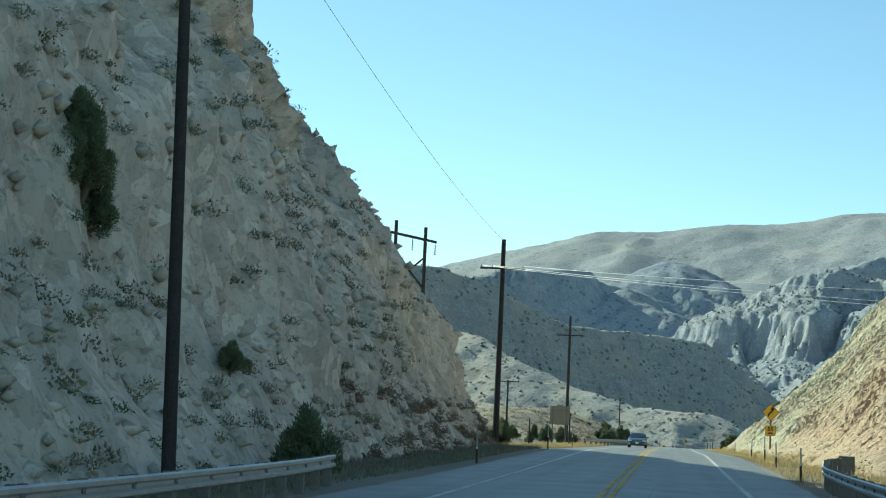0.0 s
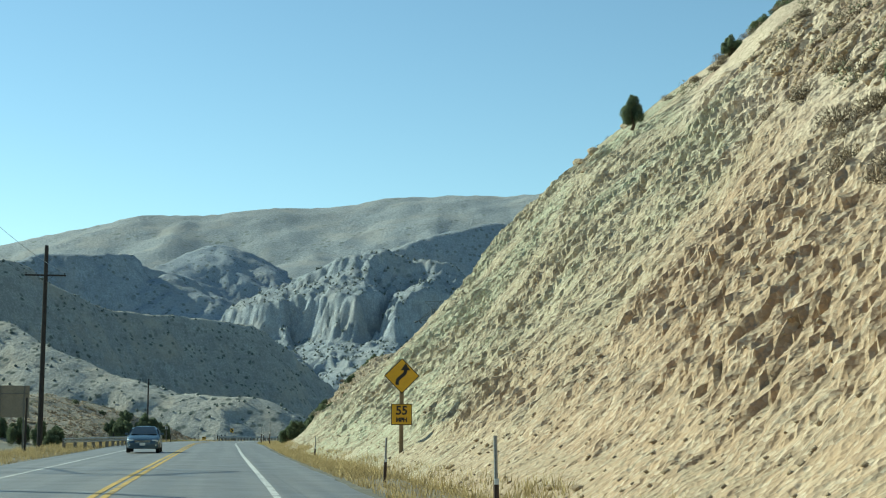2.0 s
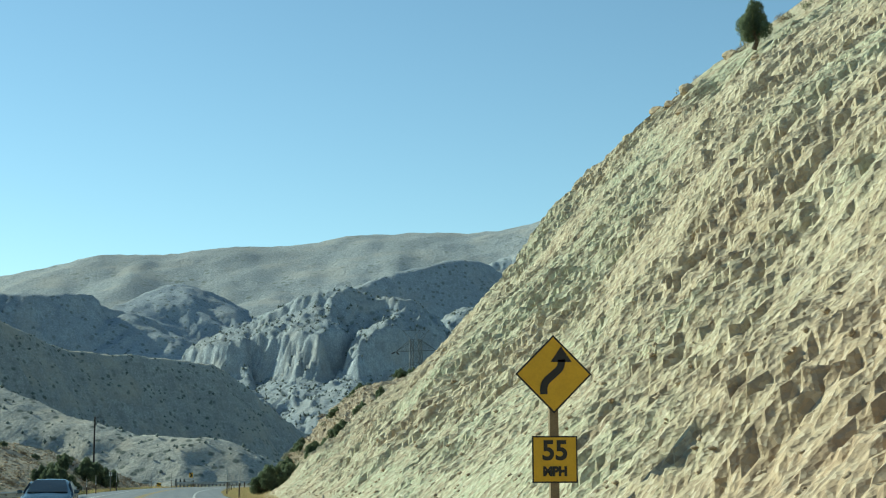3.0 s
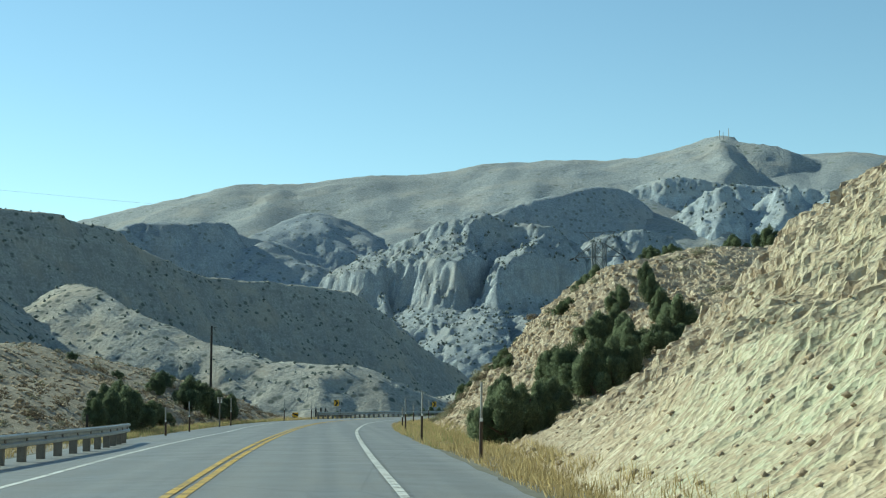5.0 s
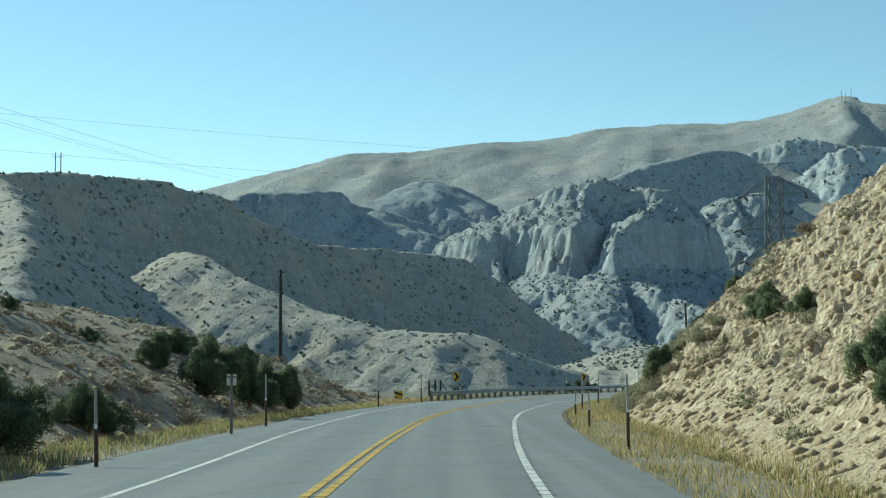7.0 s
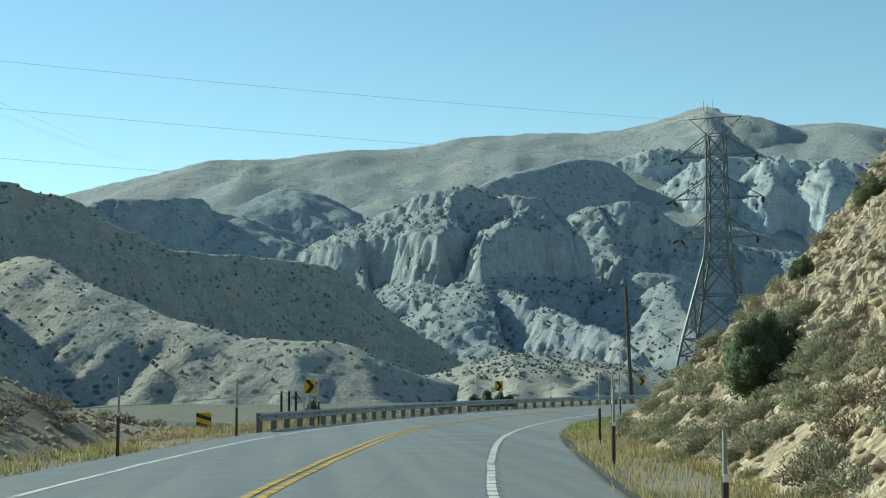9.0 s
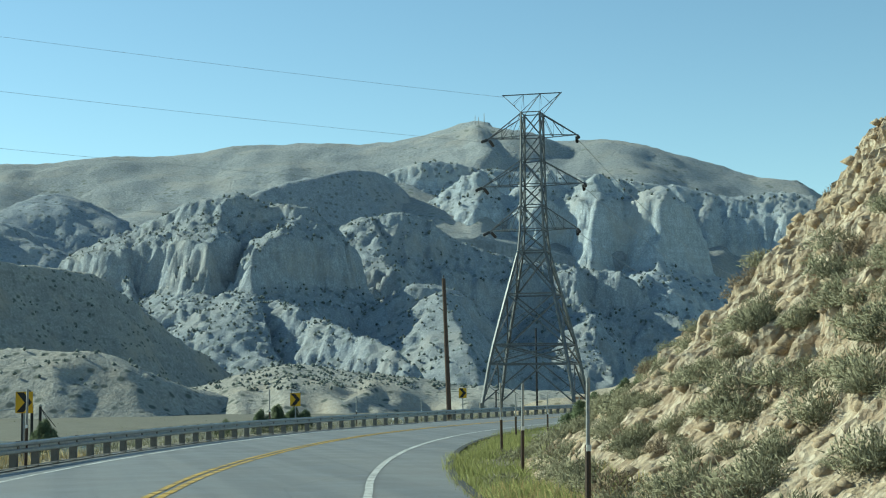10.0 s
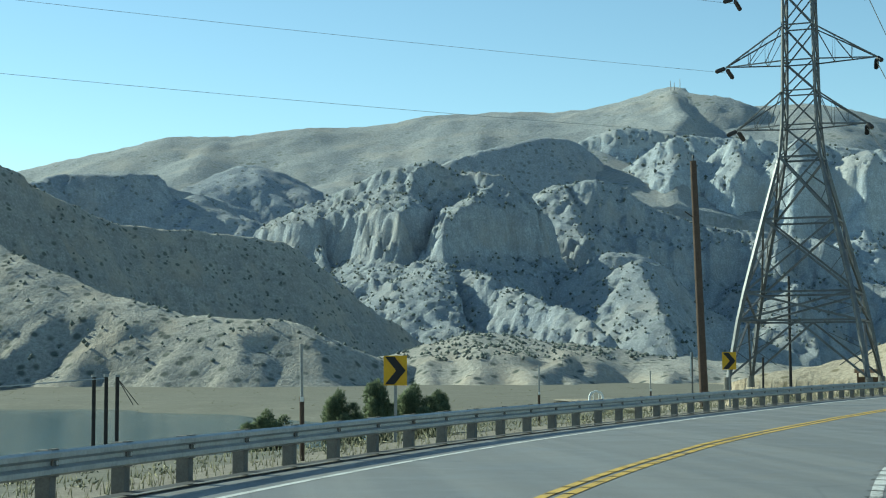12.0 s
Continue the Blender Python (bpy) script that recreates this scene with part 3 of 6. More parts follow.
GENTLE = [(0, 0), (150, 40), (500, 190), (3000, 1300)]
SLOPE = [(0, 0), (30, 12), (400, 232), (3000, 2000)]
DARK = [(0, 0), (7, 5), (120, 155), (300, 320), (3000, 2000)]
BACK = [(0, 0), (60, 30), (3000, 2400)]
STEEP = [(0, 0), (15, 8), (140, 185), (300, 330), (3000, 2400)]
HUMP = [(0, 0), (10, 5), (60, 45), (3000, 2000)]
TOP = [(0, 0), (40, 16), (110, 70), (300, 190), (3000, 1700)]
FACE = [(0, 0), (25, 10), (60, 60), (120, 150), (300, 270), (3000, 1700)]
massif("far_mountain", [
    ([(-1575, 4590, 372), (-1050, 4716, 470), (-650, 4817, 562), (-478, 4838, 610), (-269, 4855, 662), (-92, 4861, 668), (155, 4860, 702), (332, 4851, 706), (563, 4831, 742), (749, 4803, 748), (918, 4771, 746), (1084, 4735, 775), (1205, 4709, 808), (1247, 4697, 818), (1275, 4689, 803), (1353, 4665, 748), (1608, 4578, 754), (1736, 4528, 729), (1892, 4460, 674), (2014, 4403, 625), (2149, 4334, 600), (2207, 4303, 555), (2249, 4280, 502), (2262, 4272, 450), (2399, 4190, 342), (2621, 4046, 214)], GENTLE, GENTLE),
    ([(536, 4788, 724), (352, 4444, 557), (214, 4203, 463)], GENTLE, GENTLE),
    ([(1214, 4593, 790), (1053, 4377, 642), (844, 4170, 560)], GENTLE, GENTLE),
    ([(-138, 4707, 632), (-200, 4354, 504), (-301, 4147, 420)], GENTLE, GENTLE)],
       -40, (-1900, 3050, 3550, 5000), 22, M_FAR_HAZED, "pale far mountain with a blue haze tint and a grassy summit ridge", 0.03, 130, 4.0, seed=1.0)
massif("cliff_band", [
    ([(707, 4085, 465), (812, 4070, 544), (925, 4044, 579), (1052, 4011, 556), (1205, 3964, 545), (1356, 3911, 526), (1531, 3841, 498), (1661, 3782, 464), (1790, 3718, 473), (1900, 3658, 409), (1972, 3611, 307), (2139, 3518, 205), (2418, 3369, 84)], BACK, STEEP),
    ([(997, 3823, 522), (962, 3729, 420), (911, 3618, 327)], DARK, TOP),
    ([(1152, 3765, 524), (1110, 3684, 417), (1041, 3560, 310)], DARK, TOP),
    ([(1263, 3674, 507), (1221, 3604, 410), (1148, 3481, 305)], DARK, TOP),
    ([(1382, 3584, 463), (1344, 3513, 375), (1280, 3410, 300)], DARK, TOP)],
       -20, (500, 2500, 2800, 4150), 8, M_CLIFF_HAZED, "grey and tan limestone cliff band above talus, with a blue haze tint", 0.10, 60, 4.0, [(-100, -100), (200, 200), (330, 260), (385, 415), (470, 480), (800, 800)], 5.0, 2.0)
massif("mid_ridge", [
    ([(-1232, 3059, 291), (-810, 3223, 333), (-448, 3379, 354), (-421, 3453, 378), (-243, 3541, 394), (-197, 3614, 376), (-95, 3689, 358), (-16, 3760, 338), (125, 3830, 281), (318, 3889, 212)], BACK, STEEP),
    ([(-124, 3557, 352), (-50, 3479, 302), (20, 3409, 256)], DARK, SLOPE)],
       -20, (-1300, 500, 2500, 3700), 8, M_MID_HAZED, "scrub-covered ridge in shade, tinted blue-grey for haze", 0.10, 50, 3.0, seed=3.0)
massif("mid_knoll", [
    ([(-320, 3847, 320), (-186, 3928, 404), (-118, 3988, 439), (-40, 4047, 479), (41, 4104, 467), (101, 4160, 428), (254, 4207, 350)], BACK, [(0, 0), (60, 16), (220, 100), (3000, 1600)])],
       -20, (-500, 450, 3250, 4100), 9, M_MID_HAZED, "rounded knoll in shade, tinted blue-grey for haze", 0.10, 50, 3.0, seed=4.0)
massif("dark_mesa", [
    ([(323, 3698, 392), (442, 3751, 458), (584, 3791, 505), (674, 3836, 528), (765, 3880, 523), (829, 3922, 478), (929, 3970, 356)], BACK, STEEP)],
       -20, (250, 1000, 3150, 4050), 9, M_MID_HAZED, "dark shaded mesa with a blue haze tint below the far mountain", 0.05, 60, 2.0, seed=5.0)
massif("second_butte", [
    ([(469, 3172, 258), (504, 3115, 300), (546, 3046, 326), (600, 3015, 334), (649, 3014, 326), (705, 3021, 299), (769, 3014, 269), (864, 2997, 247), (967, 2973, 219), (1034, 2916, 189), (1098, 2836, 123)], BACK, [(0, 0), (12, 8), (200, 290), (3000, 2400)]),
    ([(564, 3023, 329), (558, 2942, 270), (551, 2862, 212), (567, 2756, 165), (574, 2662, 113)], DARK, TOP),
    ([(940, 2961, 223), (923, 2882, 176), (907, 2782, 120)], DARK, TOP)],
       -20, (330, 1500, 2350, 3150), 4.8, M_BUTTE_HAZED, "haze-tinted scrub-dotted limestone butte with shaded cliffs", 0.10, 45, 3.5, [(-100, -100), (110, 110), (160, 142), (180, 196), (250, 240), (600, 600)], 4.0, 6.0)
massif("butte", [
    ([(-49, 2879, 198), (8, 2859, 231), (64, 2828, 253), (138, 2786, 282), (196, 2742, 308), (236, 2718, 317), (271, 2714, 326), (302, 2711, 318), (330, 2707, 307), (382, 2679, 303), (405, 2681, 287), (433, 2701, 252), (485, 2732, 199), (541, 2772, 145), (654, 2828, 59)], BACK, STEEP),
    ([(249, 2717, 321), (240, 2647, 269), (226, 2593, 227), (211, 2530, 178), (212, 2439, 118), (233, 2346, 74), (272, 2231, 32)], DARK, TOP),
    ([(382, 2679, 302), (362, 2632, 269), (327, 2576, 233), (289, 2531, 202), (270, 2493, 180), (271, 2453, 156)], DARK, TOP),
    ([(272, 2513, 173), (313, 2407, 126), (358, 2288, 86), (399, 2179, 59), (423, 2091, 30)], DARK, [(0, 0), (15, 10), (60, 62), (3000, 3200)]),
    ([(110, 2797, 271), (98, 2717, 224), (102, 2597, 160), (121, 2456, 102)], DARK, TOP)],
       -20, (-250, 760, 1750, 2800), 3.8, M_BUTTE_HAZED, "haze-tinted limestone butte with a cliff face and scrub on top", 0.06, 36, 3.0, [(-100, -100), (110, 110), (180, 150), (205, 222), (270, 262), (600, 600)], 3.5, 7.0)
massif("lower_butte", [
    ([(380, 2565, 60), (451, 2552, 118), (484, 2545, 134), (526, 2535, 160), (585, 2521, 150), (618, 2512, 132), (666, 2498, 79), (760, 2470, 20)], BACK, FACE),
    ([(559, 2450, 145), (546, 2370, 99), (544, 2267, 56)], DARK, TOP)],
       -20, (330, 800, 2050, 2700), 5, M_BUTTE_HAZED, "small haze-tinted, scrub-dotted rock spur below the butte", 0.08, 36, 2.2, seed=8.0)
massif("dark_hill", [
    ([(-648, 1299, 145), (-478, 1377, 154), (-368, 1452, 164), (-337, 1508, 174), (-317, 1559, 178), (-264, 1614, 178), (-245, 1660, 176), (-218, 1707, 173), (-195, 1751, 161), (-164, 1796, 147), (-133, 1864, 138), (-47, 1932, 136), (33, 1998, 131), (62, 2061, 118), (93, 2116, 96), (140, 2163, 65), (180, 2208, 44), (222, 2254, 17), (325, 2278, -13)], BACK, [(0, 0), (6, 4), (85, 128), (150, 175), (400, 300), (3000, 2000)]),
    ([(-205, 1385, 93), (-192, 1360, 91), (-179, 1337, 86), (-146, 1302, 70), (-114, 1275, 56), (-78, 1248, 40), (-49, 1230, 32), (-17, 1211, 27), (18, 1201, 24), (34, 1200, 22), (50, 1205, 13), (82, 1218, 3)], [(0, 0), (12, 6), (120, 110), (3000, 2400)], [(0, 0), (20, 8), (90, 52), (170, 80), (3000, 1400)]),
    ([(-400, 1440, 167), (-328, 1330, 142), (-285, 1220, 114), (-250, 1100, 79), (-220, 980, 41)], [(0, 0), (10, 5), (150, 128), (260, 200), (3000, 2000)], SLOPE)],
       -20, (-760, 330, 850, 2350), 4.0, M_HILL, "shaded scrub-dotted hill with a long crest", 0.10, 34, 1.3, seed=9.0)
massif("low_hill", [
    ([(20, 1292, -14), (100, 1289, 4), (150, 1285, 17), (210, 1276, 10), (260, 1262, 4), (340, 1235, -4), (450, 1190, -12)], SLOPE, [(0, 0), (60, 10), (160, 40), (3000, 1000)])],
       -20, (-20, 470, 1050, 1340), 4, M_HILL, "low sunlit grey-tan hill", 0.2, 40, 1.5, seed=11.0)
massif("east_hill", [([(250, 900, 0), (300, 890, 22), (345, 880, 40), (420, 850, 48), (520, 800, 52), (640, 720, 40)], SLOPE, SLOPE)],
       -4, (200, 720, 620, 960), 4, M_DIRT, "tan hill behind the road bend", 0.15, 40, 1.5, seed=13.0)
massif("tan_hill", [([(110, 610, -2), (130, 601, 2), (136, 598, 7), (143, 595, 11), (151, 592, 15), (157, 589, 18), (169, 582, 19), (180, 576, 23), (215, 560, 30), (270, 520, 34), (340, 470, 30)], SLOPE, SLOPE),
    ([(195, 668, 14), (214, 660, 22), (225, 664, 27), (239, 657, 34), (246, 652, 39), (260, 655, 44), (300, 650, 52), (380, 620, 55)], SLOPE, HUMP)],
       -4, (90, 420, 380, 720), 1.8, M_DIRT, "sunlit bare tan dirt hill", 0.10, 16, 0.7, seed=12.0)

# ---- shapes for the things ----
def cyl(bm, a, b, r0, r1=None, seg=10, caps=True):
    """A tapered rod from a to b."""
    a, b = Vector(a), Vector(b)
    r1 = r0 if r1 is None else r1
    q = (b - a).to_track_quat("Z", "Y")
    ring = []
    for c, r in ((a, r0), (b, r1)):
        ring.append([bm.verts.new(c + q @ Vector((r * math.cos(2 * math.pi * i / seg), r * math.sin(2 * math.pi * i / seg), 0))) for i in range(seg)])
    for i in range(seg):
        bm.faces.new((ring[0][i], ring[0][(i + 1) % seg], ring[1][(i + 1) % seg], ring[1][i]))
    if caps:
        bm.faces.new(ring[0][::-1])
        bm.faces.new(ring[1])
    return bm


def tube(bm, pts, radii, seg=6):
    """One connected rod along a line of points."""
    pts = [Vector(p) for p in pts]
    rings = []
    for i, (p, r) in enumerate(zip(pts, radii)):
        q = (pts[min(i + 1, len(pts) - 1)] - pts[max(i - 1, 0)]).to_track_quat("Z", "Y")
        rings.append([bm.verts.new(p + q @ Vector((r * math.cos(2 * math.pi * (k + 0.5) / seg), r * math.sin(2 * math.pi * (k + 0.5) / seg), 0))) for k in range(seg)])
    for a, b in zip(rings, rings[1:]):
        for k in range(seg):
            bm.faces.new((a[k], a[(k + 1) % seg], b[(k + 1) % seg], b[k]))
    bm.faces.new(rings[0][::-1])
    bm.faces.new(rings[-1])
    return bm


def box(bm, cx, cy, cz, sx, sy, sz, m=None, bevel=0.0):
    r = bmesh.ops.create_cube(bm, size=1.0, matrix=(m or Matrix()) @ Matrix.Translation((cx, cy, cz)) @ Matrix.Diagonal((sx, sy, sz, 1)))
    if bevel:
        es = list({e for v in r["verts"] for e in v.link_edges})
        bmesh.ops.bevel(bm, geom=es, offset=bevel, segments=2, affect="EDGES", profile=0.5)
    return bm


def beam(bm, a, b, w, h):
    """A square bar from a to b."""
    a, b = Vector(a), Vector(b)
    q = (b - a).to_track_quat("Z", "Y").to_matrix().to_4x4()
    return box(bm, 0, 0, 0, w, h, (b - a).length, Matrix.Translation((a + b) / 2) @ q)


def B():
    return bmesh.new()


def prism(bm, outline, x0, x1):
    """An outline in y and z, drawn out from x0 to x1."""
    lo = [bm.verts.new((x0, y, z)) for y, z in outline]
    hi = [bm.verts.new((x1, y, z)) for y, z in outline]
    n = len(outline)
    for i in range(n):
        bm.faces.new((lo[i], lo[(i + 1) % n], hi[(i + 1) % n], hi[i]))
    bm.faces.new(lo[::-1])
    bm.faces.new(hi)
    bmesh.ops.recalc_face_normals(bm, faces=bm.faces[:])
    return bm


def plate(bm, outline, y, thick):
    """A flat outline in x and z, facing -y."""
    a = [bm.verts.new((x, y, z)) for x, z in outline]
    b = [bm.verts.new((x, y + thick, z)) for x, z in outline]
    n = len(outline)
    bm.faces.new(a)
    bm.faces.new(b[::-1])
    for i in range(n):
        bm.faces.new((a[i], b[i], b[(i + 1) % n], a[(i + 1) % n]))
    bmesh.ops.recalc_face_normals(bm, faces=bm.faces[:])
    return bm


M_POLE = plain("weathered_pole_wood", (0.046, 0.042, 0.040), 0.9, var=0.35, scale=3.0, spec=0.1)
M_REDPOLE = plain("red_brown_pole_wood", (0.105, 0.076, 0.060), 0.9, var=0.3, scale=3.0, spec=0.1)
M_STEEL = plain("galvanised_steel", (0.42, 0.43, 0.43), 0.45, 0.75, 0.2, 4.0)
M_LATTICE = plain("aged_lattice_steel", (0.120, 0.124, 0.128), 0.5, 0.4, 0.4, 0.6)
M_DARKIRON = plain("dark_insulator", (0.035, 0.030, 0.028), 0.4, 0.0, 0.3, 8.0)
M_RAIL = plain("weathered_guardrail", (0.38, 0.40, 0.40), 0.5, 0.6, 0.25, 2.5)
M_RUSTPOST = plain("rusty_post_steel", (0.085, 0.060, 0.045), 0.8, 0.3, 0.35, 6.0)
M_GREYPOST = plain("grey_post_steel", (0.30, 0.30, 0.29), 0.6, 0.3, 0.25, 6.0)
M_SIGNYEL = plain("sign_yellow", (0.62, 0.36, 0.015), 0.5, 0.0, 0.10, 4.0)
M_SIGNBLK = plain("sign_black", (0.012, 0.012, 0.013), 0.5, 0.0, 0.2, 4.0)
M_SIGNWHT = plain("sign_back_white", (0.62, 0.62, 0.60), 0.5, 0.1, 0.12, 3.0)
M_SIGNBACK = plain("sign_back_tan", (0.250, 0.215, 0.165), 0.8, 0.0, 0.2, 2.0)
M_SIGNPOST = plain("sign_post_wood", (0.215, 0.160, 0.095), 0.9, 0.0, 0.3, 5.0)
M_REFL = plain("reflector", (0.75, 0.75, 0.72), 0.25, 0.0, 0.05, 5.0)
M_CURB = plain("asphalt_curb", (0.040, 0.040, 0.040), 0.85, 0.0, 0.3, 2.0)
M_BARK = plain("juniper_bark", (0.110, 0.080, 0.055), 0.95, 0.0, 0.4, 8.0)
M_JUNIPER = leaves("juniper_leaves", (0.085, 0.110, 0.058), (0.195, 0.225, 0.120))
M_SAGE = leaves("sagebrush_leaves", (0.180, 0.175, 0.110), (0.380, 0.355, 0.235))
M_DRYBRUSH = leaves("dry_brush_twigs", (0.150, 0.115, 0.078), (0.330, 0.260, 0.175))
M_TANGRASS = leaves("dry_grass", (0.330, 0.245, 0.110), (0.560, 0.440, 0.220))
M_GREENGRASS = leaves("green_grass", (0.200, 0.215, 0.075), (0.400, 0.400, 0.160))
M_FARSCRUB = leaves("far_scrub", (0.110, 0.130, 0.118), (0.185, 0.205, 0.180))
M_STONE = dirt("loose_stone", (0.480, 0.370, 0.250), (0.620, 0.500, 0.355), (0.230, 0.175, 0.115), 1.2, 0.05)
M_PAINT = plain("black_car_paint", (0.010, 0.011, 0.014), 0.35, 0.0, 0.2, 1.0, 0.4)
M_CARBLUE = plain("grey_blue_car_paint", (0.050, 0.085, 0.120), 0.25, 0.4, 0.15, 1.0, 0.6)
M_TYRE = plain("tyre_rubber", (0.018, 0.018, 0.018), 0.9, 0.0, 0.3, 10.0, 0.2)
M_RIM = plain("alloy_rim", (0.35, 0.35, 0.36), 0.35, 0.9, 0.1, 5.0)
M_CHROME = plain("chrome_trim", (0.55, 0.55, 0.56), 0.2, 1.0, 0.1, 5.0)
M_GLASS = plain("dark_car_glass", (0.015, 0.018, 0.020), 0.05, 0.0, 0.05, 1.0, 0.9)
M_TAIL = plain("red_lamp_plastic", (0.25, 0.012, 0.010), 0.2, 0.0, 0.1, 4.0, 0.6)
M_LAMPCLEAR = plain("clear_lamp_plastic", (0.70, 0.72, 0.74), 0.1, 0.0, 0.05, 4.0, 0.7)
M_PLASTIC = plain("black_plastic", (0.020, 0.020, 0.021), 0.6, 0.0, 0.2, 6.0)
M_WHITEPAINT = plain("white_paint_metal", (0.75, 0.75, 0.73), 0.5, 0.0, 0.08, 2.0)
M_BROWNWOOD = plain("brown_board_wood", (0.115, 0.070, 0.042), 0.85, 0.0, 0.3, 3.0)
M_POLEGREY = plain("grey_post_wood", (0.170, 0.160, 0.140), 0.9, 0.0, 0.3, 5.0)
M_WIRE = plain("aluminium_wire", (0.30, 0.31, 0.32), 0.45, 0.7, 0.1, 1.0)


def gz(x, y):
    return float(ground_z(np.array([x]), np.array([y]))[0])


# ---- poles ----
def insulator(bm, x, y, z, h=0.16, r=0.055):
    cyl(bm, (x, y, z), (x, y, z + h * 0.5), r * 0.5, r * 0.4, 8)
    cyl(bm, (x, y, z + h * 0.4), (x, y, z + h), r, r * 0.6, 8)
    return bm


def utility_pole(x, y, z, top, r, arm_z=None, half=1.5, label="", turn=0, mat=None, braces=True, lean=(0, 0), arms=True):
    ob = root("utility_pole", x, y, z, label, "utility pole", "utility poles along the road", turn)
    h = top - z
    part("pole", cyl(B(), (0, 0, -0.5), (lean[0], lean[1], h), r, r * 0.68, 14), mat or M_POLE, ob)
    if arm_z is not None:
        a = arm_z - z
        cx, cy = lean[0] * a / h, lean[1] * a / h
        arm = part("crossarm", box(B(), cx, cy - r, a, half * 2, 0.10, 0.13, bevel=0.012), mat or M_POLE, ob)
        for s in (-0.94, -0.45, 0.94):
            part("insulator", insulator(B(), cx + s * half, cy - r, a + 0.06), M_DARKIRON, ob, "dark glass pin insulator")
        if braces:
            for s in (-1, 1):
                part("brace", beam(B(), (cx + s * half * 0.42, cy - r, a), (cx, cy - r, a - 0.55), 0.04, 0.02), M_DARKIRON, ob)
    return ob


utility_pole(-12.2, 103.2, gz(-12.2, 103.2), 14.3, 0.22, 12.25, 1.55, "tall dark wooden utility pole with one crossarm at the cliff foot")
utility_pole(-12.7, 177.6, gz(-12.7, 177.6), 15.0, 0.21, 12.75, 1.5, "tall dark wooden utility pole with one crossarm on grass")
utility_pole(-11.05, 32.5, gz(-11.05, 32.5), 15.5, 0.17, 13.6, 1.5, "dark wooden utility pole leaning slightly behind the steel guardrail", lean=(-0.62, 0))
pb = utility_pole(-11.6, 313.9, -1.2, 9.4, 0.16, None, label="bare grey wooden pole with a small top bracket")
part("bracket", beam(B(), (0, 0, 10.35), (0.5, 0, 10.45), 0.06, 0.06), M_DARKIRON, pb)
pc = utility_pole(30.65, 377.8, gz(30.65, 377.8), 9.3, 0.19, None, label="red-brown wooden pole leaning slightly behind the guardrail", mat=M_REDPOLE, lean=(-0.35, 0))
part("insulator", insulator(B(), -0.35, 0, 9.3 - gz(30.65, 377.8), 0.25, 0.06), M_DARKIRON, pc)
part("bracket", beam(B(), (-0.3, 0, 8.0), (-0.75, 0, 8.3), 0.05, 0.05), M_DARKIRON, pc)
utility_pole(-19.8, 177.8, gz(-19.8, 177.8), 7.2, 0.14, 7.05, 1.35, "small wooden T-shaped pole with V braces")
utility_pole(61.0, 452.0, gz(61.0, 452.0), 8.6, 0.15, None, label="thin wooden pole beside the far road")
utility_pole(27.4, 114.0, 19.5, 32.0, 0.17, 30.5, 1.3, "dark wooden pole on the hilltop among junipers")


def h_frame(x, y, z, top, k, turn, label):
    """Two poles with a crossarm, an X brace and hanging insulators; k scales its width."""
    ob = root("h_frame_pole", x, y, z, label, "utility pole", "utility poles along the road", turn)
    t = top - z
    for s in (-1, 1):
        part("pole", cyl(B(), (s * 2.2 * k, 0, -0.5), (s * 2.2 * k, 0, t), 0.2, 0.15, 12), M_POLE, ob)
    part("crossarm", box(B(), 0, -0.2, t - 1.15, 7.2 * k, 0.14, 0.22, bevel=0.02), M_POLE, ob)
    for s in (-1, 1):
        part("brace", beam(B(), (s * 2.2 * k, -0.1 * s, t - 2.6), (-s * 2.2 * k, -0.1 * s, t - 2.6 - 2.7 * k), 0.10, 0.14), M_POLE, ob)
    for q in (-3.45 * k, 0, 3.45 * k):
        bm = B()
        for i in range(5):
            cyl(bm, (q, -0.2, t - 1.45 - i * 0.18), (q, -0.2, t - 1.53 - i * 0.18), 0.05, 0.13, 8)
        cyl(bm, (q, -0.2, t - 1.25), (q, -0.2, t - 2.35), 0.02, 0.02, 6)
        part("insulator_string", bm, M_DARKIRON, ob, "dark hanging insulator string")


h_frame(-23.15, 127.2, gz(-23.15, 127.2), 18.55, 1.0, 64.5, "dark wooden two-pole transmission frame with X brace")
h_frame(153.2, 550.3, 3.7, 14.6, 0.6, -15, "dark wooden two-pole frame on the tan hill")
h_frame(161.4, 553.0, 7.8, 16.2, 0.42, -15, "narrow dark wooden two-pole frame on the tan hill")


# ---- lattice tower ----
LEVELS = [(0.0, 4.75), (4.0, 4.05), (6.0, 3.65), (11.2, 2.45), (15.7, 1.42), (18.0, 1.22), (20.5, 1.14), (22.7, 1.1), (25.3, 1.06), (27.8, 1.02), (30.3, 1.0)]


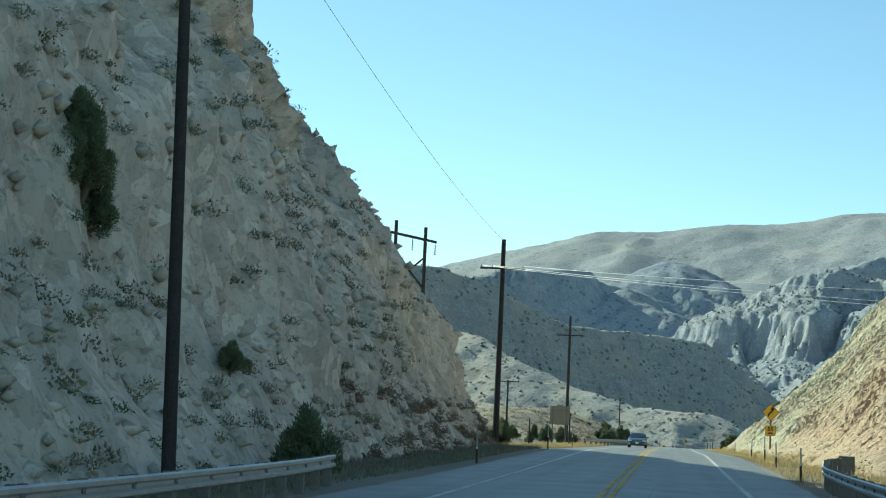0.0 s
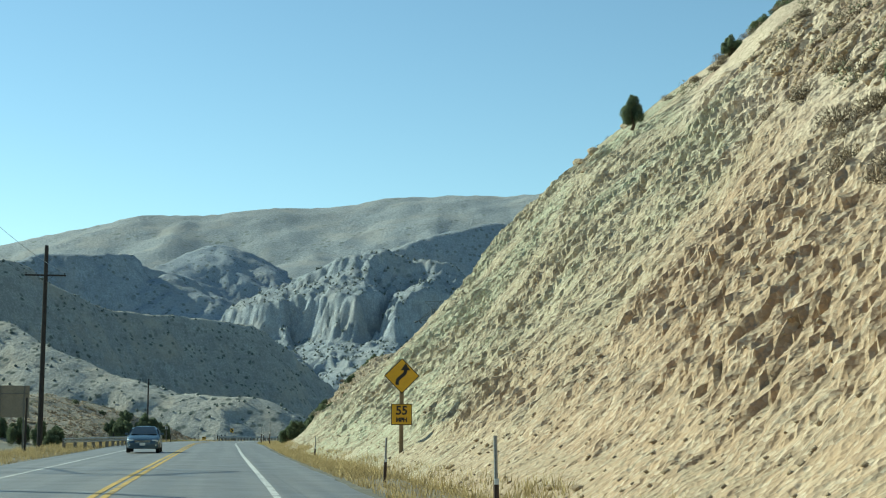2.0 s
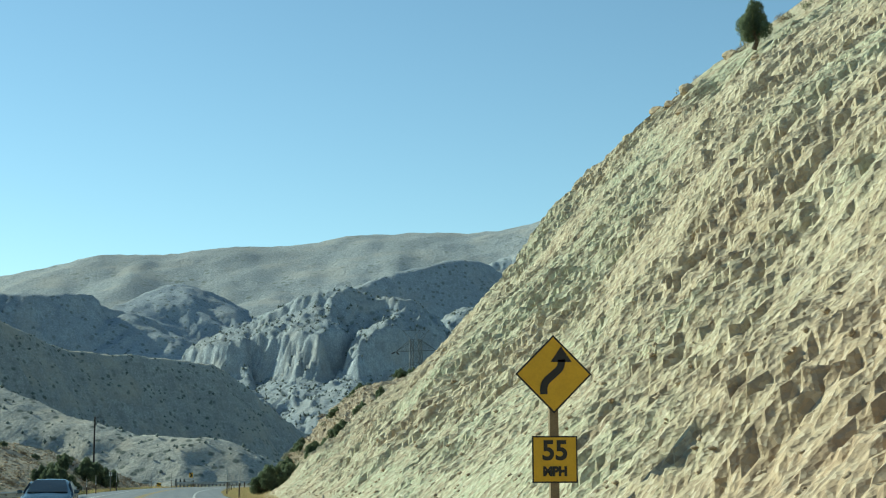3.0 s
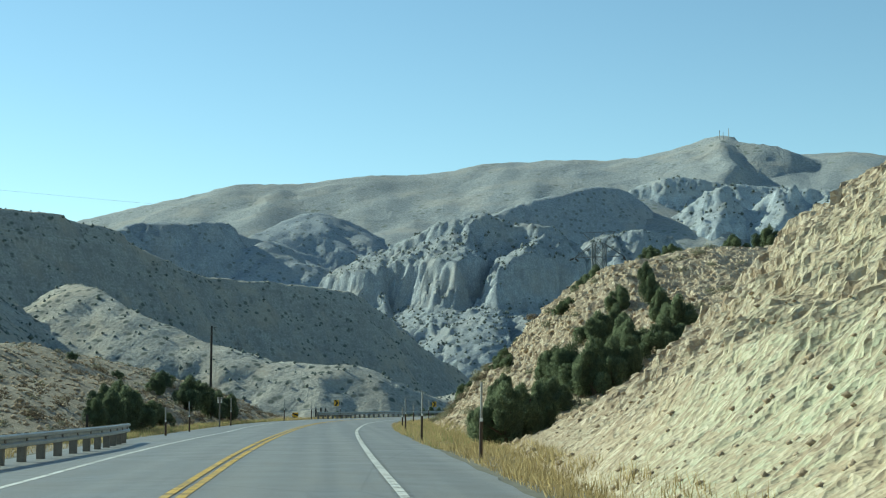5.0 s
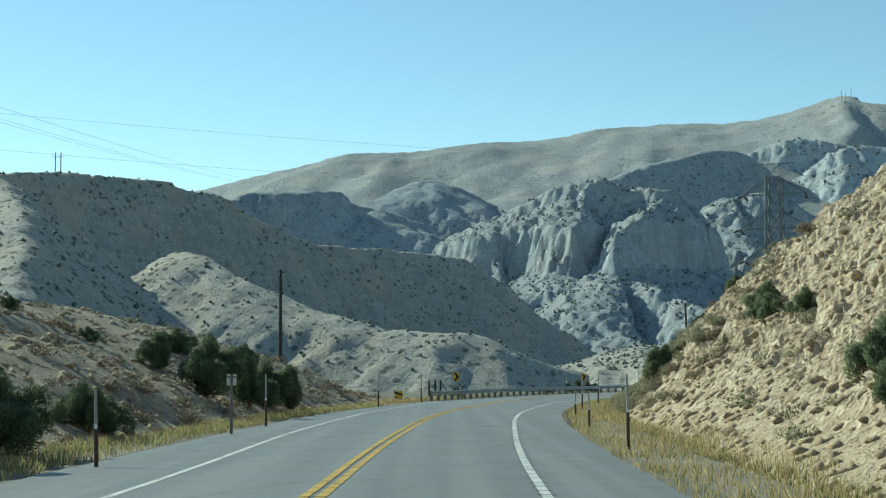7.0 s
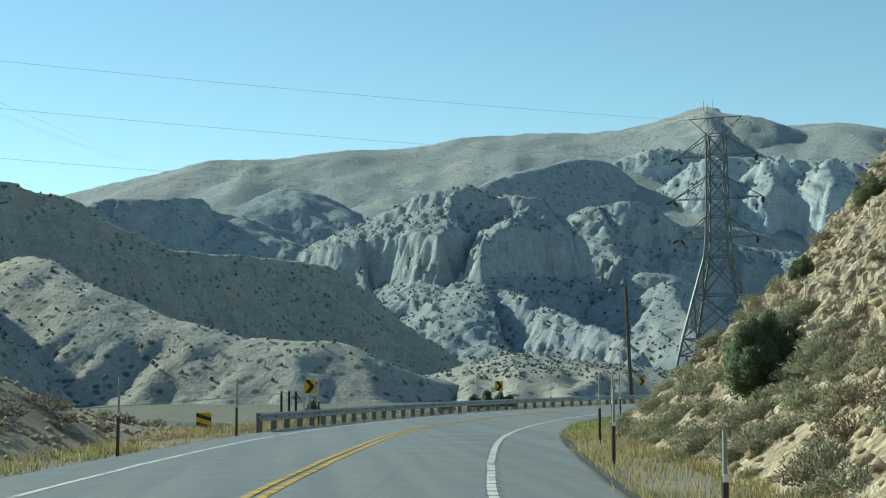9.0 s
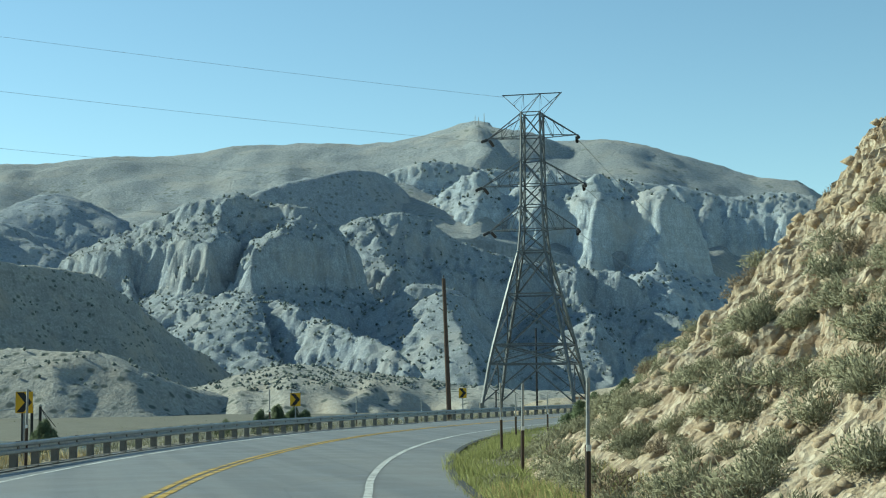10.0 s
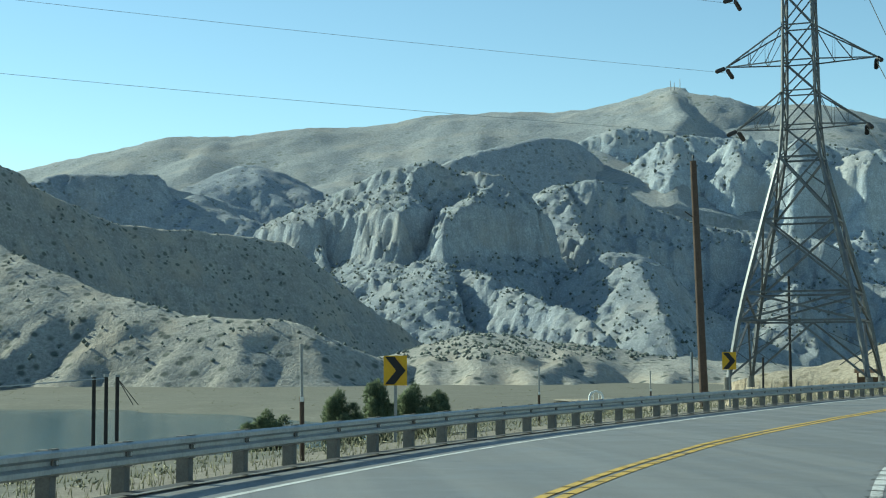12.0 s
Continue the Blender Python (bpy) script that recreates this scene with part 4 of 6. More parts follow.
def lattice_tower(x, y, z, rz, scale=1.0, label="", detail=True):
    ob = root("transmission_tower", x, y, z, label, "transmission tower", "lattice transmission towers", rz)
    ob.scale = (scale,) * 3
    corners = ((1, 1), (-1, 1), (-1, -1), (1, -1))
    for cx, cy in corners:
        part("leg", tube(B(), [(cx * w, cy * w, zz - (0.4 if zz == 0 else 0)) for zz, w in LEVELS], [0.19 if zz < 15 else 0.12 for zz, w in LEVELS], 4), M_LATTICE, ob)
    for i, ((z0, w0), (z1, w1)) in enumerate(zip(LEVELS, LEVELS[1:])):
        t = 0.14 if z0 < 15 else 0.09
        for f in range(4):
            (ax, ay), (bx, by) = corners[f], corners[(f + 1) % 4]
            if i == 0:
                mx, my = (ax + bx) / 2 * w1, (ay + by) / 2 * w1
                part("brace", beam(B(), (ax * w0, ay * w0, z0), (mx, my, z1), t, t), M_LATTICE, ob)
                part("brace", beam(B(), (bx * w0, by * w0, z0), (mx, my, z1), t, t), M_LATTICE, ob)
            else:
                part("brace", beam(B(), (ax * w0, ay * w0, z0), (bx * w1, by * w1, z1), t, t), M_LATTICE, ob)
                part("brace", beam(B(), (bx * w0, by * w0, z0), (ax * w1, ay * w1, z1), t, t), M_LATTICE, ob)
            part("strut", beam(B(), (ax * w1, ay * w1, z1), (bx * w1, by * w1, z1), t, t), M_LATTICE, ob)
            if detail and z1 < 16:
                zm, wm = (z0 + z1) / 2, (w0 + w1) / 2
                for (px, py), (qx, qy) in (((ax, ay), (bx, by)), ((bx, by), (ax, ay))):
                    ends = [Vector((px * w0, py * w0, z0)), Vector((px * w1, py * w1, z1))]
                    far = [Vector((qx * w1, qy * w1, z1)), Vector((qx * w0, qy * w0, z0))]
                    leg = Vector((px * wm, py * wm, zm))
                    for e, o in zip(ends, far):
                        part("brace", beam(B(), leg, e.lerp(o, 0.25 if i else 0.22), 0.055, 0.055), M_LATTICE, ob)
    for za, reach, rise in ((18.0, 4.6, 2.4), (22.7, 5.35, 2.5), (27.8, 4.7, 2.4)):
        w = np.interp(za, *zip(*LEVELS))
        for s in (-1, 1):
            tip = (s * reach, 0, za)
            arm = part("crossarm", tube(B(), [(s * w, -w, za), tip, (s * w, w, za)], [0.065] * 3, 4), M_LATTICE, ob)
            part("top_chord", tube(B(), [(s * w, -w, za + rise), tip, (s * w, w, za + rise)], [0.065] * 3, 4), M_LATTICE, arm)
            for q in (-1, 1):
                lo = [Vector((s * w, q * w, za)).lerp(Vector(tip), k) for k in (0.3, 0.6)]
                hi = [Vector((s * w, q * w, za + rise)).lerp(Vector(tip), k) for k in (0.0, 0.3, 0.6)]
                part("web_bar", tube(B(), [hi[0], lo[0], hi[1], lo[1], hi[2]], [0.035] * 5, 4), M_LATTICE, arm)
            for k in (0.3, 0.6):
                part("web_bar", beam(B(), Vector((s * w, -w, za)).lerp(Vector(tip), k), Vector((s * w, w, za)).lerp(Vector(tip), k), 0.05, 0.05), M_LATTICE, arm)
            for e, dx in ((1, -0.25), (-1, 0.55)):
                bm = B()
                a, b = Vector((s * reach, 0, za - 0.05)), Vector((s * reach + dx * 0.8 * s, e * 1.5, za - 0.55))
                for k in range(9):
                    p = a.lerp(b, 0.25 + k * 0.085)
                    q = a.lerp(b, 0.25 + k * 0.085 + 0.05)
                    cyl(bm, p, q, 0.17, 0.11, 8)
                cyl(bm, a, b, 0.03, 0.03, 6)
                part("insulator_string", bm, M_DARKIRON, arm, "dark insulator string")
    top = LEVELS[-1][0]
    peak = part("earth_wire_peak", beam(B(), (-3.2, 0, top + 2.05), (3.2, 0, top + 2.05), 0.10, 0.10), M_LATTICE, ob)
    for q in (-1, 1):
        for s in (-1, 1):
            part("web_bar", tube(B(), [(s * 3.1, 0, top + 2.05), (s * 1.0, q * 1.0, top), (s * 0.9, 0, top + 2.05), (s * 2.0, q * 0.5, top + 1.0)], [0.055, 0.055, 0.04, 0.03], 4), M_LATTICE, peak)
        part("web_bar", beam(B(), (-1.0, q, top), (0.9, 0, top + 2.05), 0.06, 0.06), M_LATTICE, peak)
    for cx, cy in corners:
        part("footing", cyl(B(), (cx * 4.75, cy * 4.75, -0.8), (cx * 4.75, cy * 4.75, 0.05), 0.28, 0.25, 12), M_POLEGREY, ob, "grey concrete footing")
    return ob


lattice_tower(50.9, 420.6, -0.35, -28, 1.0, "tall grey steel lattice transmission tower beside the road bend")
t2 = lattice_tower(324, 915, 38.0, -24, 0.8, "far grey steel lattice transmission tower on a tan hill", False)
t3 = copy_thing(t2, pose(470, 826, 49.0, 0, 0, -30))


def wire(a, b, sag, r, label="thin power line wire strung between towers", n=24):
    a, b = Vector(a), Vector(b)
    pts = [a.lerp(b, i / n) - Vector((0, 0, sag * 4 * (i / n) * (1 - i / n))) for i in range(n + 1)]
    bm = tube(B(), pts, [r] * len(pts), 5)
    return tagged(part("power_line", bm, M_WIRE), label, "power line", "power lines")


for s, z, dy in ((-4.7, 27.4, 0), (-5.35, 22.3, 0), (-4.6, 17.6, 0), (-3.1, 32.2, 0)):
    c, sn = math.cos(radians(-28)), math.sin(radians(-28))
    tip = (50.9 + s * c, 420.6 + s * sn, z - 0.35)
    wire(tip, (-160 + s, 372 + s, z + 12), 2.5, 0.014)
for s, z in ((4.7, 27.4), (5.35, 22.3), (4.6, 17.6)):
    c, sn = math.cos(radians(-28)), math.sin(radians(-28))
    wire((50.9 + s * c, 420.6 + s * sn, z - 0.35), (324 + s, 915, 38 + z * 0.8), 12, 0.03)
for dx, dz in ((-1.45, 0.2), (-0.7, 0.2), (1.45, 0.2)):
    wire((-12.2 + dx, 103.1, 12.25 + dz), (-12.7 + dx, 177.5, 12.75 + dz), 0.9, 0.012, "thin overhead wire strung between wooden poles")
    wire((-12.2 + dx, 103.1, 12.25 + dz), (18.6 + dx, 69.7 + dx * 0.3, 7.5 + 0.35 * dx), 0.2, 0.012, "thin pale overhead wire crossing the road")
    wire((-19.8 + dx * 0.8, 177.8, 7.2), (-26 + dx, 500, 38.0), 2.0, 0.007, "thin pale overhead wire running up the valley")
wire((-11.6, 32.4, 15.4), (-12.2, 103.1, 14.2), 0.8, 0.010, "thin overhead wire strung between wooden poles")


# ---- guardrails ----
WBEAM = [(0.0, 0.0), (0.05, 0.03), (0.05, 0.09), (-0.02, 0.13), (-0.02, 0.18), (0.05, 0.22), (0.05, 0.28), (0.0, 0.31)]


def guardrail(points, face, label, step=1.9, seg=3.8, ends=True, up=0.42):
    """A W-beam on posts along points; face is the side (+1 right of the run) that the beam looks to."""
    c = catmull(points, 0.5)
    leng = np.concatenate([[0], np.cumsum(np.linalg.norm(np.diff(c, axis=0), axis=1))])
    total = leng[-1]

    def pt(s):
        p = np.array([np.interp(s, leng, c[:, k]) for k in range(3)])
        q = np.array([np.interp(min(s + 0.2, total), leng, c[:, k]) for k in range(3)]) - np.array([np.interp(max(s - 0.2, 0), leng, c[:, k]) for k in range(3)])
        q /= np.linalg.norm(q[:2])
        return p, q[:2], np.array([q[1], -q[0]]) * face
    o = c[len(c) // 2]
    ob = root("guardrail", o[0], o[1], o[2], label, "guardrail", "guardrails along the road")
    s = 0.0
    while s < total - 0.1:
        e = min(s + seg, total)
        bm = B()
        rows = []
        for k in np.linspace(s, e, 9):
            p, _, nr = pt(k)
            line = [bm.verts.new((p[0] - o[0] + nr[0] * a, p[1] - o[1] + nr[1] * a, p[2] - o[2] + up + b)) for a, b in WBEAM]
            line += [bm.verts.new((p[0] - o[0] + nr[0] * (a - 0.008), p[1] - o[1] + nr[1] * (a - 0.008), p[2] - o[2] + up + b)) for a, b in WBEAM[::-1]]
            rows.append(line)
        for r0, r1 in zip(rows, rows[1:]):
            n = len(r0)
            for i in range(n):
                bm.faces.new((r0[i], r0[(i + 1) % n], r1[(i + 1) % n], r1[i]))
        bm.faces.new(rows[0][::-1])
        bm.faces.new(rows[-1])
        bmesh.ops.recalc_face_normals(bm, faces=bm.faces[:])
        part("rail", bm, M_RAIL, ob)
        s = e
    k = 0.4
    while k < total:
        p, tq, nr = pt(k)
        m = Matrix.Translation((p[0] - o[0], p[1] - o[1], p[2] - o[2])) @ Matrix.Rotation(math.atan2(tq[1], tq[0]), 4, "Z")
        post = part("post", box(B(), 0, 0.13 * face, 0.12, 0.16, 0.20, 1.22, m, 0.01), M_POLEGREY, ob, "grey weathered wooden post")
        part("spacer", box(B(), 0, 0.03 * face, up + 0.155, 0.15, 0.07, 0.34, m), M_POLEGREY, ob)
        part("bolt", cyl(B(), m @ Vector((0, -0.03 * face, up + 0.155)), m @ Vector((0, 0.0, up + 0.155)), 0.03, 0.03, 6), M_STEEL, ob)
        k += step
    return ob




def rail_points(ys, ds):
    out = []
    for y, d in zip(ys, ds):
        x, yy, z, _ = at_side(y, d)
        out.append((x, yy, z - 0.10))
    return out


guardrail(rail_points([-40, -20, 0, 14, 25, 32, 36.5], [-6.2, -6.2, -6.2, -6.2, -6.2, -6.4, -6.7]), 1, "weathered W-beam steel guardrail with a free end below the cliff")
guardrail(rail_points([-30, -10, 10, 26, 36, 43, 50, 57, 62, 66, 68.5], [6.0, 6.0, 6.0, 6.0, 6.0, 6.1, 6.4, 7.0, 7.5, 8.2, 8.9]), -1, "weathered W-beam steel guardrail with a curved end at the rock cut")
guardrail(rail_points([166, 172, 180, 190, 197, 203], [-8.0, -6.6, -5.2, -4.6, -4.5, -4.8]), 1, "short weathered W-beam steel guardrail beside the gravel")
MAIN_Y = [303, 310, 320, 330, 340, 350, 360, 370, 380, 390, 396]
guardrail(rail_points(MAIN_Y, [-5.9] + [-5.6] * 9 + [-6.0]), 1, "long weathered W-beam steel guardrail on the outside of the bend")
ribbon("curb", -5.62, -5.36, 0.05, 303, 400, M_CURB, "dark asphalt curb below the guardrail", "curb", 3)
ribbon("curb", 5.52, 5.70, 0.05, 252, 352, M_CURB, "dark asphalt curb along the pavement edge", "curb", 3)


def rumble(d, half, y0, y1, label, shift=None):
    """Milled rumble grooves across a painted line."""
    vs, fs = [], []
    y = y0
    while y < y1:
        x, yy, z, rz = at_side(y, d + (shift(y) if shift else 0.0))
        m = pose(x, yy, z + 0.009 - 0.012 * abs(d), 0, 0, rz)
        k = len(vs)
        for a, b, c in ((-half, -0.03, 0), (half, -0.03, 0), (half, 0.03, 0), (-half, 0.03, 0)):
            vs.append(tuple(m @ Vector((a, b, c))))
        fs.append((k, k + 1, k + 2, k + 3))
        y += 0.28
    tagged(new("rumble_strip", mesh_of("rumble_strip", vs, fs, M_ASPHALT, False)), label, "rumble strip", kind="stuff")


rumble(0.0, 0.20, 150, 352, "dark milled rumble grooves across the yellow line")
rumble(3.57, 0.15, 150, 352, "dark milled rumble grooves across the white line", right_lane)
# block at the curved end of the right-hand rail
gb = root("barrier_block", *at_side(69.3, 9.2)[:3], "weathered grey block behind the guardrail end", "barrier block")
part("block", box(B(), 0, 0, 0.30, 0.7, 0.4, 0.8, bevel=0.03), M_POLEGREY, gb)


# ---- posts and signs ----
def delineator(x, y, h, z=None, lean=0.0):
    z = gz(x, y) if z is None else z
    ob = root("delineator_post", x, y, z, "thin rusty steel delineator post with a grey top", "roadside post", "delineator posts")
    part("post", cyl(B(), (0, 0, -0.3), (lean * 0.5, 0, h * 0.55), 0.045, 0.045, 8), M_RUSTPOST, ob)
    part("top_sleeve", cyl(B(), (lean * 0.5, 0, h * 0.5), (lean, 0, h), 0.032, 0.03, 8), M_GREYPOST, ob, "grey steel top sleeve")
    part("reflector", box(B(), lean * 0.5, -0.045, h * 0.53, 0.07, 0.015, 0.09), M_REFL, ob, "small white reflector")
    return ob


random.seed(4)
for x, y, h in ((-7.8, 60, 1.75), (-8.3, 123.5, 1.7), (-7.9, 95, 1.5), (-6.5, 217, 1.3), (-6.4, 228, 1.6), (-5.7, 252, 1.9), (-2.95, 285.5, 2.0), (-0.6, 300, 2.0), (2.4, 312.8, 2.1), (13.2, 345.2, 2.2), (21.5, 366, 2.0), (30.5, 386, 1.9),
                (4.6, 57.5, 1.3), (4.6, 71.5, 1.3), (4.9, 86, 1.5), (5.0, 103.5, 1.3), (5.3, 140, 1.2), (4.4, 186.5, 2.0), (4.2, 206, 1.95), (5.2, 235, 1.9), (5.9, 251.5, 1.3), (6.6, 264.5, 1.2), (8.3, 279, 1.7),
                (10.5, 291.5, 2.1), (13.7, 305, 2.2), (16.3, 315.5, 2.3), (21.6, 331.5, 1.9), (25.6, 339.5, 1.9), (29.9, 347.2, 1.8), (38.8, 362.5, 1.5), (48.4, 376.8, 1.3)):
    delineator(x, y, h, lean=random.uniform(-0.05, 0.05))


def fence_post(x, y, h):
    ob = root("fence_post", x, y, gz(x, y), "short weathered wooden fence post in dry grass", "fence post", "wooden fence posts")
    part("post", cyl(B(), (0, 0, -0.3), (0.03, 0, h), 0.07, 0.06, 8), M_POLE, ob)


for x, y, h in ((-10.3, 219, 1.2), (-14.6, 152, 2.6), (-10.6, 152.5, 3.4), (45.0, 440, 2.0), (40, 398, 2.6), (60, 404, 1.2)):
    fence_post(x, y, h)


def lettering(text, size, mat, parent, x, z, y):
    cu = bpy.data.curves.new("lettering", "FONT")
    cu.body, cu.size, cu.align_x, cu.align_y, cu.extrude, cu.offset = text, size, "CENTER", "CENTER", 0.004, 0.012
    tmp = new("tmp", cu)
    me = bpy.data.meshes.new_from_object(tmp.evaluated_get(bpy.context.evaluated_depsgraph_get()))
    bpy.data.objects.remove(tmp)
    me.materials.append(mat)
    ob = new("lettering", me)
    ob.parent = parent
    ob.matrix_basis = pose(x, y, z, 90, 0, 0)
    return ob


def curve_sign():
    x, y = 7.05, 117.2
    z = -0.05
    ob = root("curve_warning_sign", x, y, z, "yellow diamond winding-road sign and speed plaque on wooden post", "road sign")
    part("post", box(B(), 0, 0.06, 1.5, 0.15, 0.11, 4.2, bevel=0.01), M_SIGNPOST, ob)
    s, c = 0.646, 3.52
    rim = part("sign_border", plate(B(), [(0, c - s), (s, c), (0, c + s), (-s, c)], -0.01, 0.006), M_SIGNBLK, ob)
    s2 = 0.605
    part("sign_face", plate(B(), [(0, c - s2), (s2, c), (0, c + s2), (-s2, c)], -0.014, 0.003), M_SIGNYEL, ob, "yellow reflective sign face")
    # winding arrow
    mid = [(-0.17, -0.33), (-0.17, -0.22), (-0.13, -0.12), (-0.02, -0.02), (0.09, 0.08), (0.13, 0.17), (0.13, 0.24)]
    m = catmull([(a, b, 0) for a, b in mid], 0.03)[:, :2]
    tn = np.gradient(m, axis=0)
    tn /= np.linalg.norm(tn, axis=1)[:, None]
    nn = np.stack([-tn[:, 1], tn[:, 0]], 1) * 0.062
    line = [(p[0], c + p[1]) for p in (m + nn)] + [(p[0], c + p[1]) for p in (m - nn)[::-1]]
    bm = B()
    k = len(m)
    vs = [bm.verts.new((a, -0.018, b)) for a, b in line]
    for i in range(k - 1):
        bm.faces.new((vs[i], vs[i + 1], vs[2 * k - 2 - i], vs[2 * k - 1 - i]))
    hv = [bm.verts.new(p) for p in ((-0.05, -0.018, c + 0.20), (0.31, -0.018, c + 0.20), (0.13, -0.018, c + 0.46))]
    bm.faces.new(hv)
    bmesh.ops.recalc_face_normals(bm, faces=bm.faces[:])
    part("arrow", bm, M_SIGNBLK, ob, "black winding arrow")
    c = 2.13
    part("plaque_border", box(B(), 0, -0.007, c, 0.76, 0.006, 0.76), M_SIGNBLK, ob)
    plaque = part("plaque", box(B(), 0, -0.012, c, 0.71, 0.004, 0.71), M_SIGNYEL, ob, "yellow speed plaque")
    lettering("55", 0.44, M_SIGNBLK, plaque, 0, c + 0.13, -0.017)
    lettering("MPH", 0.20, M_SIGNBLK, plaque, 0, c - 0.20, -0.017)


curve_sign()


def chevron_sign(x, y, zc, rz, post_h=None):
    z = gz(x, y)
    ob = root("chevron_sign", x, y, z, "yellow sign with a black chevron behind the guardrail", "road sign", "chevron signs", rz)
    c = zc - z
    part("post", box(B(), 0, 0.04, c / 2, 0.07, 0.05, c + 0.7), M_GREYPOST, ob)
    part("sign_face", box(B(), 0, 0, c, 0.56, 0.012, 0.71, bevel=0.004), M_SIGNYEL, ob, "yellow reflective sign face")
    part("chevron", plate(B(), [(-0.25, c - 0.33), (-0.02, c - 0.33), (0.25, c), (-0.02, c + 0.33), (-0.25, c + 0.33), (0.02, c)], -0.012, 0.004), M_SIGNBLK, ob, "black chevron")


chevron_sign(2.1, 323.3, 1.05, -8)
chevron_sign(15.6, 352.8, 0.80, -12)
chevron_sign(31.3, 376.5, 0.95, -18)


def end_marker():
    x, y, z, _ = at_side(303.2, -6.0)
    ob = root("guardrail_end_marker", -2.4, 311.0, -0.95, "yellow and black striped guardrail end marker", "road sign", "", 0)
    part("panel", box(B(), 0, 0, 0.65, 0.62, 0.05, 0.75, bevel=0.01), M_SIGNYEL, ob)
    for k in (-1, 0, 1):
        o = k * 0.36
        part("stripe", plate(B(), [(-0.31, 0.75 + o - 0.26), (-0.31, 0.75 + o - 0.10), (0.31, 0.75 + o - 0.36 + 0.06), (0.31, 0.75 + o - 0.50 + 0.04)], -0.03, 0.004), M_SIGNBLK, ob)
    part("post", box(B(), 0, 0.06, 0.1, 0.1, 0.06, 1.2), M_POLEGREY, ob)


end_marker()


def back_sign(name, x, y, zc, w, h, posts, mat, label, rz=0, zbase=None):
    z = gz(x, y) if zbase is None else zbase
    ob = root(name, x, y, z, label, "road sign", "", rz)
    c = zc - z
    part("panel", box(B(), 0, 0.03, c, w, 0.025, h, bevel=0.006), mat, ob)
    for s in posts:
        part("post", box(B(), s, 0, (c + h / 2) / 2 - 0.2, 0.09, 0.06, c + h / 2 + 0.4), M_POLEGREY, ob)
    part("rail", box(B(), 0, 0.0, c + h * 0.25, w * 0.9, 0.04, 0.06), M_POLEGREY, ob)


back_sign("guide_sign", -11.9, 156.3, 3.05, 2.0, 1.9, (-0.7, 0.7), M_SIGNBACK, "tan back of a large roadside guide sign")
back_sign("small_sign", -9.2, 275.9, 1.05, 0.5, 0.62, (0.0,), M_SIGNWHT, "pale back of a small roadside sign on one post", 0, -0.6)
back_sign("small_sign", 33.0, 387.7, 0.75, 0.45, 1.2, (0.0,), M_SIGNWHT, "white narrow sign beside the red-brown pole", 60)
back_sign("small_sign", -6.0, 245.0, 1.5, 0.3, 0.35, (0.0,), M_SIGNWHT, "small pale sign on a thin post", 10)


# ---- structures beyond the bend ----
def info_kiosk():
    ob = root("notice_board", 57.5, 425.5, gz(57.5, 425.5), "small brown wooden roofed notice board", "notice board", "", -20)
    part("panel", box(B(), 0, 0, 1.0, 1.5, 0.08, 0.9), M_BROWNWOOD, ob)
    for s in (-0.75, 0.75):
        part("post", box(B(), s, 0, 0.9, 0.12, 0.12, 2.0), M_BROWNWOOD, ob)
    part("roof", prism(B(), [(-0.4, 1.75), (0.4, 1.75), (0, 2.05)], -1.0, 1.0), M_BROWNWOOD, ob)


def arch():
    ob = root("white_arch", 85.9, 645.9, gz(85.9, 645.9), "white painted metal arch standing on the flat", "arch")
    bm = B()
    pts = [(-1.5, 0), (-1.5, 3.2), (-1.1, 4.1), (0, 4.5), (1.1, 4.1), (1.5, 3.2), (1.5, 0)]
    for (a, b), (c, d) in zip(pts, pts[1:]):
        beam(bm, (a, 0, b), (c, 0, d), 0.42, 0.42)
    part("arch_frame", bm, M_WHITEPAINT, ob)
    for s in (-0.6, 0.6):
        part("bar", beam(B(), (s, 0, 0), (s, 0, 3.9), 0.12, 0.12), M_WHITEPAINT, ob)


def canopy():
    ob = root("picnic_canopy", 150.6, 734.5, gz(150.6, 734.5), "small white-roofed picnic canopy on the terrace", "canopy")
    bm = B()
    bmesh.ops.create_cone(bm, cap_ends=True, segments=4, radius1=4.2, radius2=0.4, depth=1.3, matrix=Matrix.Translation((0, 0, 3.6)) @ Matrix.Rotation(radians(45), 4, "Z"))
    part("roof", bm, M_WHITEPAINT, ob)
    for a in (-2.5, 2.5):
        for b in (-2.5, 2.5):
            part("post", box(B(), a, b, 1.4, 0.25, 0.25, 3.6), M_GREYPOST, ob)


def gate():
    ob = root("pipe_gate", 108.5, 497.1, gz(108.5, 497.1), "rusty open pipe gate frame at the foot of the tan hill", "gate")
    for z in (0.6, 1.6):
        part("rail", cyl(B(), (-1.5, 0, z), (1.5, 0, z), 0.07, 0.07, 8), M_RUSTPOST, ob)
    for x in (-1.5, 0, 1.5):
        part("post", cyl(B(), (x, 0, -0.2), (x, 0, 1.6), 0.08, 0.08, 8), M_RUSTPOST, ob)


